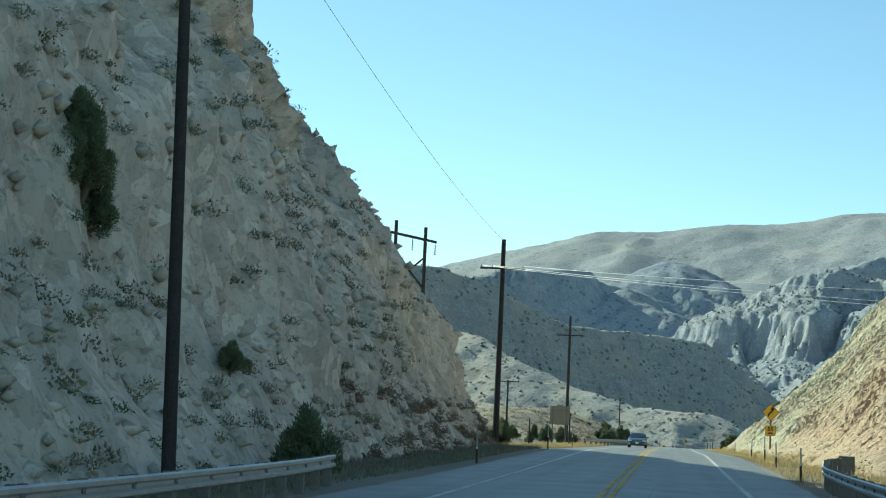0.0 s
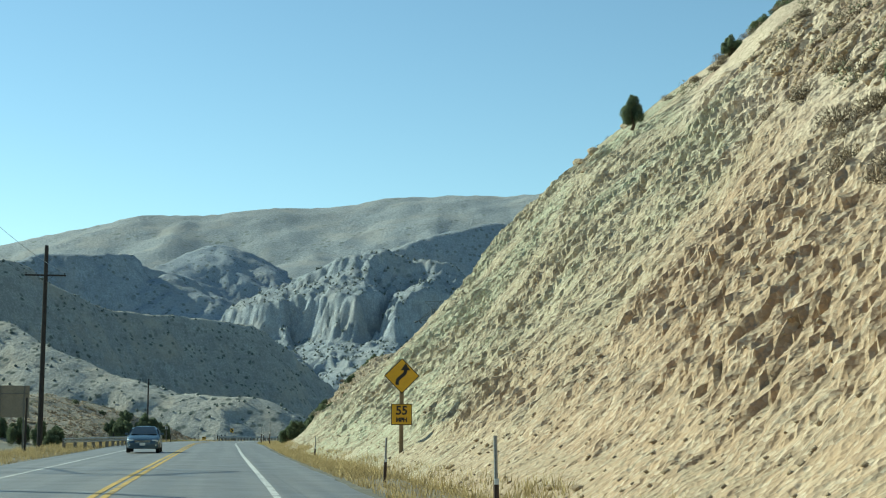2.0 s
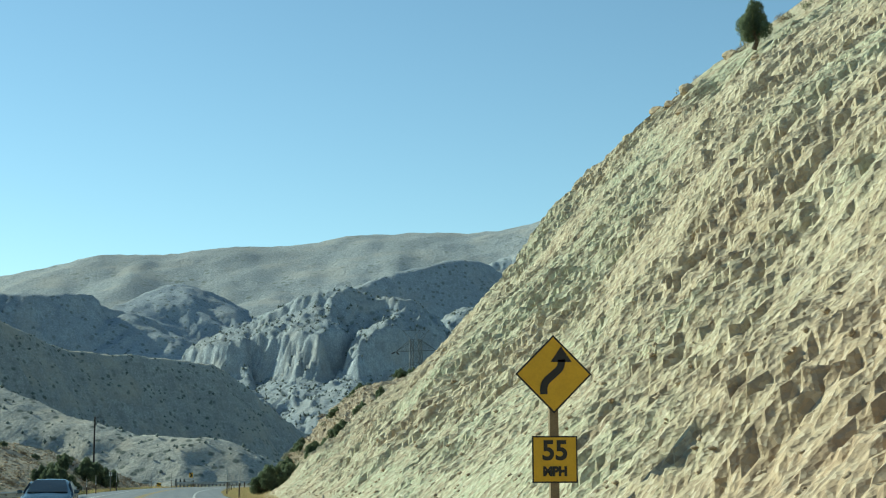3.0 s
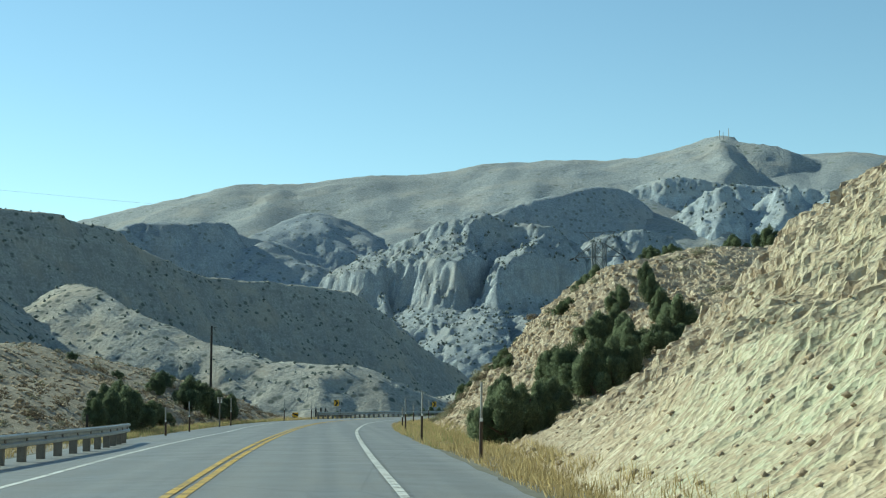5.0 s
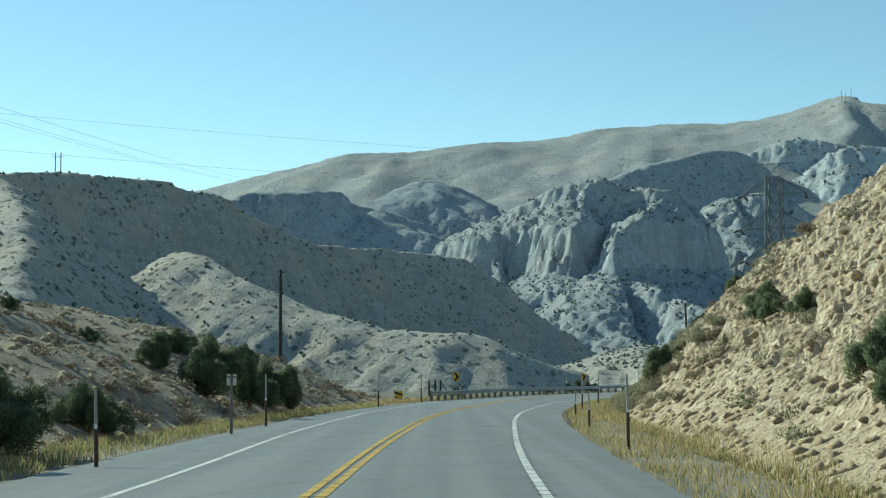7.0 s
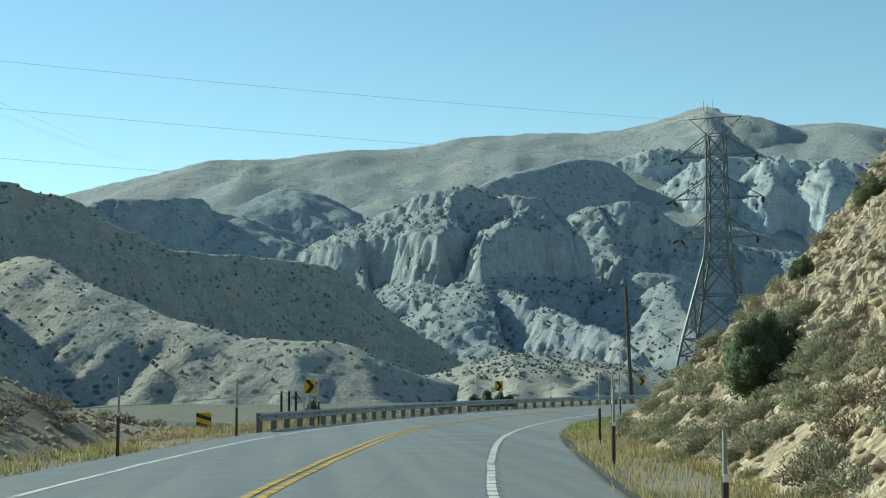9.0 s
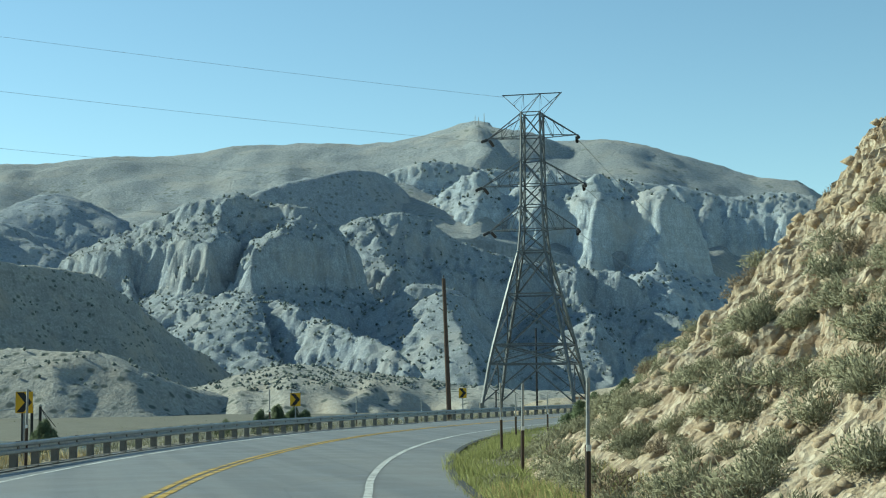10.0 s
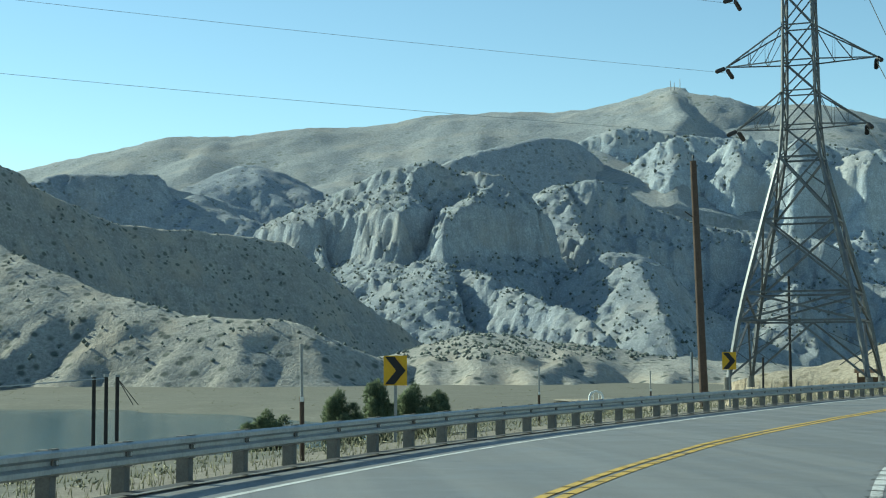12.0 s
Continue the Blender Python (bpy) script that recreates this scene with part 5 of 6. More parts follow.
def pile_cluster():
    for dx in (-0.9, 0.05, 0.9):
        ob = root("wooden_post", 0.2 + dx, 438.0, gz(0.2, 438.0), "dark wooden anchor post with a steel cap on the bank", "post", "anchor posts")
        t = -0.3 - gz(0.2, 438.0)
        part("post", cyl(B(), (0, 0, -0.5), (0, 0, t), 0.17, 0.15, 10), M_POLE, ob)
        part("cap", cyl(B(), (0, 0, t), (0, 0, t + 0.18), 0.2, 0.2, 8), M_GREYPOST, ob)
        if dx > 0.5:
            for r in (1.2, 1.6):
                part("brace", beam(B(), (0, 0, t - 0.1), (r, 0.4, t - 2.2), 0.06, 0.06), M_DARKIRON, ob)
    wire((0.2, 438, -0.4), (-110, 400, -3.0), 1.5, 0.05, "pale cable running from the wooden piles")


info_kiosk()
arch()
canopy()
gate()
pile_cluster()

# masts on the far summit and the left-hand hill
for i, (x, y, z, h) in enumerate(((1170, 4484, 771, 22), (1196, 4478, 773, 26), (1180, 4482, 772, 16))):
    ob = root("radio_mast", x, y, z, "thin radio mast on the far summit", "mast", "summit masts")
    part("mast", cyl(B(), (0, 0, -6), (0, 0, h), 1.4, 0.8, 6), M_GREYPOST, ob)
for x, y in ((-417, 1838), (-411, 1838)):
    ob = root("hilltop_pole", x, y, 212, "pale hilltop power pole pair with a crossarm", "utility pole", "hilltop poles")
    part("pole", cyl(B(), (0, 0, -8), (0, 0, 25), 0.8, 0.6, 8), M_GREYPOST, ob)
    part("crossarm", box(B(), 0, 0, 20, 7, 0.6, 0.6), M_GREYPOST, ob)

# reservoir
wat = Nodes("reservoir_water")
ripple = wat.noise(0.6, 4, 0.6, wat.map((1, 3, 1)))
M_WATER = wat.done((0.045, 0.085, 0.085), 0.12, wat.bump(ripple, 0.25, 0.05), spec=0.5)
wv = [(-420, 380, -12.2), (60, 380, -12.2), (60, 800, -12.2), (-420, 800, -12.2)]
tagged(new("water", mesh_of("water", wv, [(0, 1, 2, 3)], M_WATER, False)), "calm pale blue reservoir water below the bank", "water", kind="structure")

# ---- vehicles ----
def wheel(parent, x, y, r, w):
    tyre = B()
    prof = [(-w / 2, r * 0.62), (-w / 2, r * 0.93), (-w * 0.38, r), (w * 0.38, r), (w / 2, r * 0.93), (w / 2, r * 0.62)]
    seg = 28
    rings = [[tyre.verts.new((x + a, y + b * math.cos(2 * math.pi * i / seg), r + b * math.sin(2 * math.pi * i / seg))) for a, b in prof] for i in range(seg)]
    for i in range(seg):
        p, q = rings[i], rings[(i + 1) % seg]
        for j in range(len(prof) - 1):
            tyre.faces.new((p[j], p[j + 1], q[j + 1], q[j]))
    bmesh.ops.recalc_face_normals(tyre, faces=tyre.faces[:])
    wh = part("wheel", cyl(B(), (x - w * 0.35, y, r), (x + w * 0.35, y, r), r * 0.63, r * 0.63, 20), M_PLASTIC, parent)
    part("tyre", tyre, M_TYRE, wh, "black rubber tyre")
    rim = B()
    s = 1 if x > 0 else -1
    for k in range(6):
        a = k * math.pi / 3
        beam(rim, (x + s * w * 0.37, y, r), (x + s * w * 0.37, y + math.cos(a) * r * 0.6, r + math.sin(a) * r * 0.6), 0.05, 0.07)
    cyl(rim, (x + s * w * 0.33, y, r), (x + s * w * 0.42, y, r), 0.09, 0.07, 12)
    part("rim", rim, M_RIM, wh, "spoked alloy rim")


def soft_prism(outline, x0, x1, bevel=0.05, taper=1.0, zsplit=9):
    bm = prism(B(), outline, x0, x1)
    if taper != 1.0:
        for v in bm.verts:
            if v.co.z > zsplit:
                v.co.x *= taper
    bmesh.ops.bevel(bm, geom=bm.edges[:], offset=bevel, segments=3, affect="EDGES", profile=0.5, clamp_overlap=True)
    for f in bm.faces:
        f.smooth = True
    return bm


def pickup():
    x, y, z, rz = at_side(383.5, 1.9)
    ob = root("pickup_truck", x, y, z, "black lifted crew-cab pickup truck on the asphalt", "pickup truck", "", rz)
    # runs along +y, rear at -y
    lo = 0.62
    part("bed_side", soft_prism([(-2.95, lo + 0.12), (-2.95, 1.32), (-0.75, 1.32), (-0.75, lo)], -0.99, -0.86, 0.03), M_PAINT, ob)
    part("bed_side", soft_prism([(-2.95, lo + 0.12), (-2.95, 1.32), (-0.75, 1.32), (-0.75, lo)], 0.86, 0.99, 0.03), M_PAINT, ob)
    part("bed_floor", box(B(), 0, -1.85, 0.82, 1.8, 2.2, 0.10), M_PLASTIC, ob)
    tg = part("tailgate", box(B(), 0, -2.98, 1.02, 1.66, 0.09, 0.60, bevel=0.025), M_PAINT, ob)
    part("tailgate_handle", box(B(), 0, -3.035, 1.18, 0.26, 0.03, 0.09, bevel=0.01), M_PLASTIC, tg)
    part("badge", box(B(), 0, -3.03, 1.02, 0.7, 0.012, 0.05), M_CHROME, tg, "chrome badge strip")
    part("cab", soft_prism([(-0.72, lo), (-0.72, 1.30), (1.55, 1.30), (2.85, 1.22), (2.95, 0.95), (2.95, lo)], -0.99, 0.99, 0.07), M_PAINT, ob)
    part("cab_roof", soft_prism([(-0.70, 1.28), (-0.58, 1.84), (-0.35, 1.92), (0.75, 1.92), (1.00, 1.85), (1.62, 1.28)], -0.95, 0.95, 0.06, 0.84, 1.5), M_PAINT, ob)
    part("rear_window", plate(B(), [(-0.68, 1.38), (0.68, 1.38), (0.60, 1.78), (-0.60, 1.78)], -0.70, 0.03), M_GLASS, ob)
    for s in (-1, 1):
        bm = B()
        box(bm, s * 0.90, 0.35, 1.58, 0.035, 1.5, 0.36)
        part("side_window", bm, M_GLASS, ob)
        mir = part("mirror", box(B(), s * 1.22, 1.30, 1.40, 0.22, 0.12, 0.30, bevel=0.03), M_PLASTIC, ob)
        part("mirror_arm", beam(B(), (s * 0.97, 1.32, 1.32), (s * 1.16, 1.32, 1.34), 0.07, 0.05), M_PLASTIC, mir)
        part("tail_light", box(B(), s * 0.92, -2.97, 1.06, 0.13, 0.08, 0.46, bevel=0.02), M_TAIL, ob, "red tail light")
        part("door_handle", box(B(), s * 1.0, 0.1, 1.12, 0.03, 0.2, 0.04), M_CHROME, ob)
        part("wheel_arch", box(B(), s * 0.97, -1.85, 1.05, 0.12, 1.05, 0.10, bevel=0.03), M_PLASTIC, ob)
        part("wheel_arch", box(B(), s * 0.97, 1.85, 1.05, 0.12, 1.05, 0.10, bevel=0.03), M_PLASTIC, ob)
        for yy in (-1.85, 1.85):
            wheel(ob, s * 0.86, yy, 0.45, 0.32)
        part("mud_flap", box(B(), s * 0.86, -2.42, 0.48, 0.32, 0.02, 0.5), M_PLASTIC, ob)
    bp = part("rear_bumper", box(B(), 0, -3.06, 0.70, 1.88, 0.16, 0.20, bevel=0.03), M_CHROME, ob, "chrome rear bumper")
    part("hitch", box(B(), 0, -3.12, 0.52, 0.12, 0.25, 0.12), M_DARKIRON, bp)
    part("licence_plate", box(B(), 0, -3.145, 0.72, 0.31, 0.01, 0.15), M_SIGNWHT, bp, "blank pale plate")
    part("front_bumper", box(B(), 0, 3.0, 0.66, 1.9, 0.16, 0.28, bevel=0.04), M_CHROME, ob)
    part("axle", cyl(B(), (-0.8, -1.85, 0.45), (0.8, -1.85, 0.45), 0.08, 0.08, 8), M_DARKIRON, ob)
    part("chassis", box(B(), 0, 0, 0.60, 1.1, 5.2, 0.16), M_DARKIRON, ob)
    part("brake_light", box(B(), 0, -0.66, 1.87, 0.3, 0.04, 0.04), M_TAIL, ob)


def sedan():
    x, y, z, rz = at_side(150.0, -1.85)
    ob = root("sedan", x, y, z, "grey-blue sedan facing the other way on the asphalt", "car", "", rz + 180)
    rows = [(-2.36, 0.66, 0.72, 0.66, 0.45), (-2.28, 0.80, 0.84, 0.84, 0.60), (-2.0, 0.87, 0.93, 0.98, 0.66), (-1.65, 0.895, 0.95, 1.06, 0.68), (-1.05, 0.91, 0.95, 1.36, 0.60), (-0.45, 0.915, 0.94, 1.46, 0.62),
            (0.15, 0.915, 0.93, 1.42, 0.61), (0.65, 0.915, 0.92, 1.21, 0.66), (1.12, 0.91, 0.91, 0.97, 0.72), (1.6, 0.90, 0.84, 0.90, 0.62), (2.0, 0.86, 0.75, 0.80, 0.55), (2.22, 0.78, 0.66, 0.70, 0.48), (2.32, 0.66, 0.56, 0.58, 0.40)]
    bm = B()
    rings = []
    for yy, w, belt, top, rw in rows:
        half = [(w * 0.94, 0.24), (w * 1.0, 0.42), (w * 1.0, belt * 0.82), (w * 0.975, belt), (rw + (w - rw) * 0.12, belt + (top - belt) * 0.82), (rw * 0.8, top - 0.01), (0.0, top + 0.012)]
        line = half + [(-a, b) for a, b in half[-2::-1]]
        rings.append([bm.verts.new((a, yy, b)) for a, b in line])
    for r0, r1 in zip(rings, rings[1:]):
        for q in range(len(r0) - 1):
            bm.faces.new((r0[q], r0[q + 1], r1[q + 1], r1[q]))
    bm.faces.new(rings[0])
    bm.faces.new(rings[-1][::-1])
    bmesh.ops.recalc_face_normals(bm, faces=bm.faces[:])
    for f in bm.faces:
        f.smooth = True
    body = part("body", bm, M_CARBLUE, ob)
    part("underbody", box(B(), 0, 0, 0.27, 1.6, 4.3, 0.10), M_PLASTIC, ob)

    def pane(name, quad, push):
        bm = B()
        v = [bm.verts.new(Vector(p) + Vector(push)) for p in quad]
        w2 = [bm.verts.new(q.co - Vector(push) * 1.5) for q in v]
        bm.faces.new(v)
        bm.faces.new(w2[::-1])
        for q in range(len(v)):
            bm.faces.new((v[q], w2[q], w2[(q + 1) % len(v)], v[(q + 1) % len(v)]))
        bmesh.ops.recalc_face_normals(bm, faces=bm.faces[:])
        part(name, bm, M_GLASS, ob)
    pane("windscreen", [(-0.70, 1.06, 0.99), (0.70, 1.06, 0.99), (0.64, 0.65, 1.20), (0.54, 0.20, 1.40), (-0.54, 0.20, 1.40), (-0.64, 0.65, 1.20)], (0, 0.02, 0.03))
    pane("rear_window", [(-0.64, -1.62, 1.07), (0.64, -1.62, 1.07), (0.54, -1.10, 1.34), (-0.54, -1.10, 1.34)], (0, -0.02, 0.03))
    for s in (-1, 1):
        pane("side_window", [(s * 0.86, 0.85, 0.97), (s * 0.70, 0.15, 1.33), (s * 0.69, -0.45, 1.375), (s * 0.70, -1.0, 1.28), (s * 0.86, -1.45, 0.99)], (s * 0.025, 0, 0.01))
        part("headlight", box(B(), s * 0.66, 2.10, 0.66, 0.34, 0.28, 0.11, bevel=0.03), M_LAMPCLEAR, ob, "clear headlight")
        mir = part("mirror", box(B(), s * 0.99, 0.72, 1.02, 0.18, 0.10, 0.13, bevel=0.03), M_CARBLUE, ob)
        part("door_handle", box(B(), s * 0.915, -0.2, 0.86, 0.02, 0.16, 0.03), M_CHROME, ob)
        part("fog_light", box(B(), s * 0.66, 2.27, 0.42, 0.18, 0.05, 0.08), M_LAMPCLEAR, ob)
        for yy in (-1.42, 1.38):
            wheel(ob, s * 0.80, yy, 0.33, 0.22)
    gr = part("grille", box(B(), 0, 2.28, 0.60, 0.85, 0.06, 0.18, bevel=0.02), M_PLASTIC, ob)
    for k in range(3):
        part("grille_bar", box(B(), 0, 2.315, 0.545 + 0.055 * k, 0.8, 0.012, 0.014), M_CHROME, gr)
    part("lower_grille", box(B(), 0, 2.28, 0.40, 1.0, 0.05, 0.12), M_PLASTIC, ob)
    part("licence_plate", box(B(), 0, 2.33, 0.47, 0.31, 0.01, 0.14), M_SIGNWHT, ob, "blank pale plate")


pickup()
sedan()

# ---- plants and stones ----
rng = np.random.default_rng(7)


def spindles(c, d, ln, r):
    """Small pointed leaf sprays of three faces each."""
    n = len(c)
    d = d / np.linalg.norm(d, axis=1)[:, None]
    ref = np.where(np.abs(d[:, 2:3]) < 0.9, [[0, 0, 1.0]], [[1.0, 0, 0]])
    u = np.cross(d, ref)
    u /= np.linalg.norm(u, axis=1)[:, None]
    v = np.cross(d, u)
    ln, r = np.asarray(ln).reshape(-1, 1), np.asarray(r).reshape(-1, 1)
    P = np.empty((n, 4, 3))
    P[:, 3] = c + d * ln
    for k in range(3):
        a = 2 * math.pi * k / 3
        P[:, k] = c + (u * math.cos(a) + v * math.sin(a)) * r
    F = np.array([(3, 0, 1), (3, 1, 2), (3, 2, 0)])
    faces = (np.arange(n)[:, None, None] * 4 + F[None]).reshape(-1, 3)
    return P.reshape(-1, 3), faces


def quick_mesh(name, verts, faces, mat):
    me = bpy.data.meshes.new(name)
    nv, nf = len(verts), len(faces)
    me.vertices.add(nv)
    me.vertices.foreach_set("co", np.ascontiguousarray(verts, dtype=np.float32).ravel())
    me.loops.add(nf * 3)
    me.loops.foreach_set("vertex_index", np.ascontiguousarray(faces, dtype=np.int32).ravel())
    me.polygons.add(nf)
    me.polygons.foreach_set("loop_start", np.arange(0, nf * 3, 3, dtype=np.int32))
    me.update(calc_edges=True)
    me.validate()
    me.materials.append(mat)
    return me


def stuff(name, verts, faces, mat, label, cat):
    return tagged(new(name, quick_mesh(name, verts, faces, mat)), label, cat, kind="stuff")


def juniper(seed, h, w, count, label):
    """A juniper: twisted trunk, a few limbs and a ragged crown of upright sprays."""
    g = np.random.default_rng(seed)
    ob = root("juniper", 0, 0, 0, label, "tree", "junipers")
    bm = B()
    p = Vector((0, 0, -0.3))
    r = 0.05 * h
    for k in range(5):
        q = p + Vector((g.normal(0, 0.05) * h, g.normal(0, 0.05) * h, h * 0.15))
        cyl(bm, p, q, r, r * 0.75, 8, False)
        p, r = q, r * 0.75
    part("trunk", bm, M_BARK, ob, "grey-brown shaggy trunk")
    lobes = [(np.array([0, 0, h * 0.50]), np.array([w * 0.17, w * 0.17, h * 0.46]))]
    for k in range(13):
        a = k * 2.4 + g.uniform(-0.5, 0.5)
        rad = w * g.uniform(0.12, 0.44)
        tl = h * g.uniform(0.16, 0.30) * (1.15 - rad / w)
        cz = tl + h * g.uniform(0.03, 0.50) * (1.2 - 1.6 * rad / w)
        lobes.append((np.array([math.cos(a) * rad, math.sin(a) * rad, cz]), np.array([w * g.uniform(0.09, 0.17), w * g.uniform(0.09, 0.17), tl])))
        part("limb", cyl(B(), (0, 0, cz * 0.45), (math.cos(a) * rad * 0.8, math.sin(a) * rad * 0.8, cz * 0.9), 0.02 * h, 0.008 * h, 6), M_BARK, ob)
    C, D, L, R = [], [], [], []
    wts = np.array([l[1].prod() for l in lobes]) ** 0.7
    wts /= wts.sum()
    for (c, e), k in zip(lobes, (wts * count).astype(int)):
        d = g.normal(0, 1, (k, 3))
        d /= np.linalg.norm(d, axis=1)[:, None]
        rad = g.uniform(0.30, 1.15, (k, 1)) ** 0.7
        e = e * np.where(d[:, 2:3] > 0, 1 - 0.35 * np.abs(d[:, 2:3]), 1.0) * np.array([1, 1, 1.2])
        pts = c + d * e * rad
        C.append(pts)
        D.append(d * 0.7 + np.array([0, 0, 0.7]) + g.normal(0, 0.4, (k, 3)))
        L.append(g.uniform(0.07, 0.17, k) * (0.5 + 0.16 * h))
        R.append(g.uniform(0.014, 0.028, k) * (0.5 + 0.16 * h))
    C, D, L, R = np.concatenate(C), np.concatenate(D), np.concatenate(L), np.concatenate(R)
    keep = C[:, 2] > 0.04 * h
    v, f = spindles(C[keep], D[keep], L[keep], R[keep])
    crown = new("crown", quick_mesh("crown", v, f, M_JUNIPER))
    crown.parent = ob
    tagged(crown, "dark green scale-leaf crown with gaps")
    return ob


def on_right(y, off):
    d, h = right_height(y, off)
    i = int(np.abs(CL[:, 1] - y).argmin())
    p = CL[i] + NRM[i] * d
    q = right_jag(p[0], p[1], CZ[i] - 0.3 + h, off, h)
    return q


def on_left_bank(y, off):
    d, h = bank_height(y, off)
    i = int(np.abs(CL[:, 1] - y).argmin())
    p = CL[i] - NRM[i] * d
    return bank_jag(p[0], p[1], CZ[i] - 0.3 + h, off, h)


def on_cliff(y, off):
    d, h = left_height(y, off)
    i = int(np.abs(CL[:, 1] - y).argmin())
    p = CL[i] - NRM[i] * d
    return left_jag(p[0], p[1], CZ[i] - 0.3 + h, off, h)


TREES = []
# on the big rock hill and its skyline
TREES += [((27.0, 158.0, 21.6), 2.4, 1.2)]
for y, o, h in ((161.5, 30, 1.8), (159, 31.5, 1.6), (150, 29.5, 1.6), (142, 28, 1.6), (137, 27, 1.7), (133, 26.5, 1.5), (129, 25.6, 1.7), (124, 24.5, 1.4), (110, 17.4, 1.5), (107, 16.6, 1.6), (103, 16, 1.6), (100, 15.4, 1.6), (97, 14.6, 1.6), (94.5, 13.6, 1.5), (92.5, 10.0, 1.5), (94, 10.4, 1.3), (97, 10.8, 1.2)):
    TREES.append((on_right(y, o), h, h * 0.75))
# in the gully between the two hills
for y, o, h in ((222, 5.3, 2.4), (215, 4.9, 2.7), (213, 5.4, 3.0), (213, 6.3, 2.6), (214, 7.2, 2.3), (218, 8, 2.4), (222, 8.5, 2.4), (226, 8, 2.4), (230, 9, 2.2), (234, 10, 2.0), (227.5, 5, 2.2), (224, 5.2, 2.5), (231, 11.5, 2.0), (219, 10.5, 2.4), (237, 12, 1.8), (215, 9, 2.3), (226, 11, 2.2),
                (209.3, 0.2, 1.8), (203.2, 0.3, 2.1), (202.3, 0.6, 2.6), (204.3, 1.4, 2.4), (207, 1.0, 2.6), (210.3, 2.7, 2.2), (212.2, 3.6, 1.9), (206.5, 2.4, 2.3)):
    TREES.append((on_right(y, o), h, h * 0.7))
# along the crest and on the face of the second hill
for y, o, h in ((251.3, 10.9, 1.5), (255.5, 10.5, 1.4), (251.4, 11.8, 1.2), (257.5, 16.0, 1.3), (256.6, 17.2, 1.3), (250, 20, 1.6), (248, 22, 2.0), (246, 24, 2.2), (252, 23, 1.8), (243.5, 8.0, 1.1), (242.8, 8.5, 1.0), (257, 5.2, 1.5), (254.4, 4.7, 1.3), (248.2, 4.8, 1.1),
                (226.4, 2.6, 1.9), (225.3, 3.0, 1.5), (231, 3.2, 1.9), (285.7, 2.2, 2.5), (286.6, 2.9, 2.0), (294, 8.0, 1.3), (295, 6.0, 0.8), (293, 5.6, 0.8)):
    TREES.append((on_right(y, o), h, h * 0.7))
# on the nose inside the bend
for y, o, h in ((326, 1.6, 1.6), (328, 2.6, 1.9), (329, 4.0, 2.0), (331, 3.0, 1.8), (333, 5.0, 2.0), (330, 6.0, 2.0), (334, 7.0, 1.8), (332, 9.0, 2.0), (328, 8.0, 2.0), (330, 10.5, 2.0), (326, 9.5, 1.8), (310, 14, 1.2),
                (333, 0.7, 1.7), (330, 0.9, 1.6), (337.8, 0.6, 1.7), (344, 0.3, 1.6), (329, 1.4, 1.9), (334, 2.3, 2.1), (336, 1.6, 1.9), (340, 2.5, 1.9), (327, 2.2, 1.6), (332, 4.2, 2.0)):
    TREES.append((on_right(y, o), h, h * 0.7))
# on the low bank
for y, o, h in ((231.7, 2.2, 2.2), (230.7, 1.2, 2.8), (231.7, 0.4, 2.5), (224.2, 0.5, 2.6), (227.5, 0.3, 2.9), (222.1, 0.8, 2.0), (242, 0.6, 1.4), (241, 1.1, 1.6), (262.3, 2.0, 3.3), (266, 1.2, 2.8), (269.2, 1.0, 2.7), (271, 6.0, 1.6), (263.2, 4.6, 2.0), (263, 7.7, 0.9), (262, 11, 0.8), (273, 0.7, 2.6), (280.9, 5.3, 1.4)):
    TREES.append((on_left_bank(y, o), h, h * 0.85))
# at the foot of the shaded cliff and on the flats
for y, o, h in ((36.2, 3.6, 2.2), (36.6, 3.3, 2.4), (37.3, 3.5, 2.2), (37.4, 3.0, 2.0), (44.0, 1.6, 1.2)):
    TREES.append((on_cliff(y, o), h, h * 0.7))
for x, y, h in ((-12.8, 112, 2.6), (-10.4, 42, 3.4), (-13.0, 190, 2.0), (-14.5, 193, 2.6), (-16.5, 196, 2.8), (-18.5, 199, 2.6), (-13.8, 199, 2.2), (-16, 168, 1.8), (-21, 160, 1.6), (-18, 150, 1.6), (14.6, 359.5, 1.9), (15.8, 361.0, 2.2), (17.0, 362.5, 2.0), (18.0, 364.5, 1.7), (12.6, 360.0, 1.5), (2.5, 352.5, 2.4), (60, 415, 1.2)):
    TREES.append(((x, y, gz(x, y)), h, h * 0.8))
LABELS = ["dark green juniper with a ragged pointed crown on dry soil", "dense dark green juniper with several leaders", "low rounded dark green juniper on a stony slope"]
kinds = [juniper(11, 3.0, 2.2, 13000, LABELS[0]), juniper(12, 3.0, 2.6, 15000, LABELS[1]), juniper(13, 2.0, 2.4, 11000, LABELS[2])]
heights = [3.0, 3.0, 2.0]
for i, (p, h, w) in enumerate(TREES):
    k = 2 if h < 1.7 else i % 2
    s = h / heights[k]
    m = Matrix.Translation((p[0], p[1], p[2] - 0.1)) @ Matrix.Rotation(rng.uniform(0, 6.28), 4, "Z") @ Matrix.Diagonal((s * rng.uniform(0.85, 1.15), s * rng.uniform(0.85, 1.15), s, 1))
    copy_thing(kinds[k], m)
for k, (x, y) in zip(kinds, ((-24, 172), (-26, 180), (-20, 186))):
    k.matrix_basis = pose(x, y, gz(x, y))


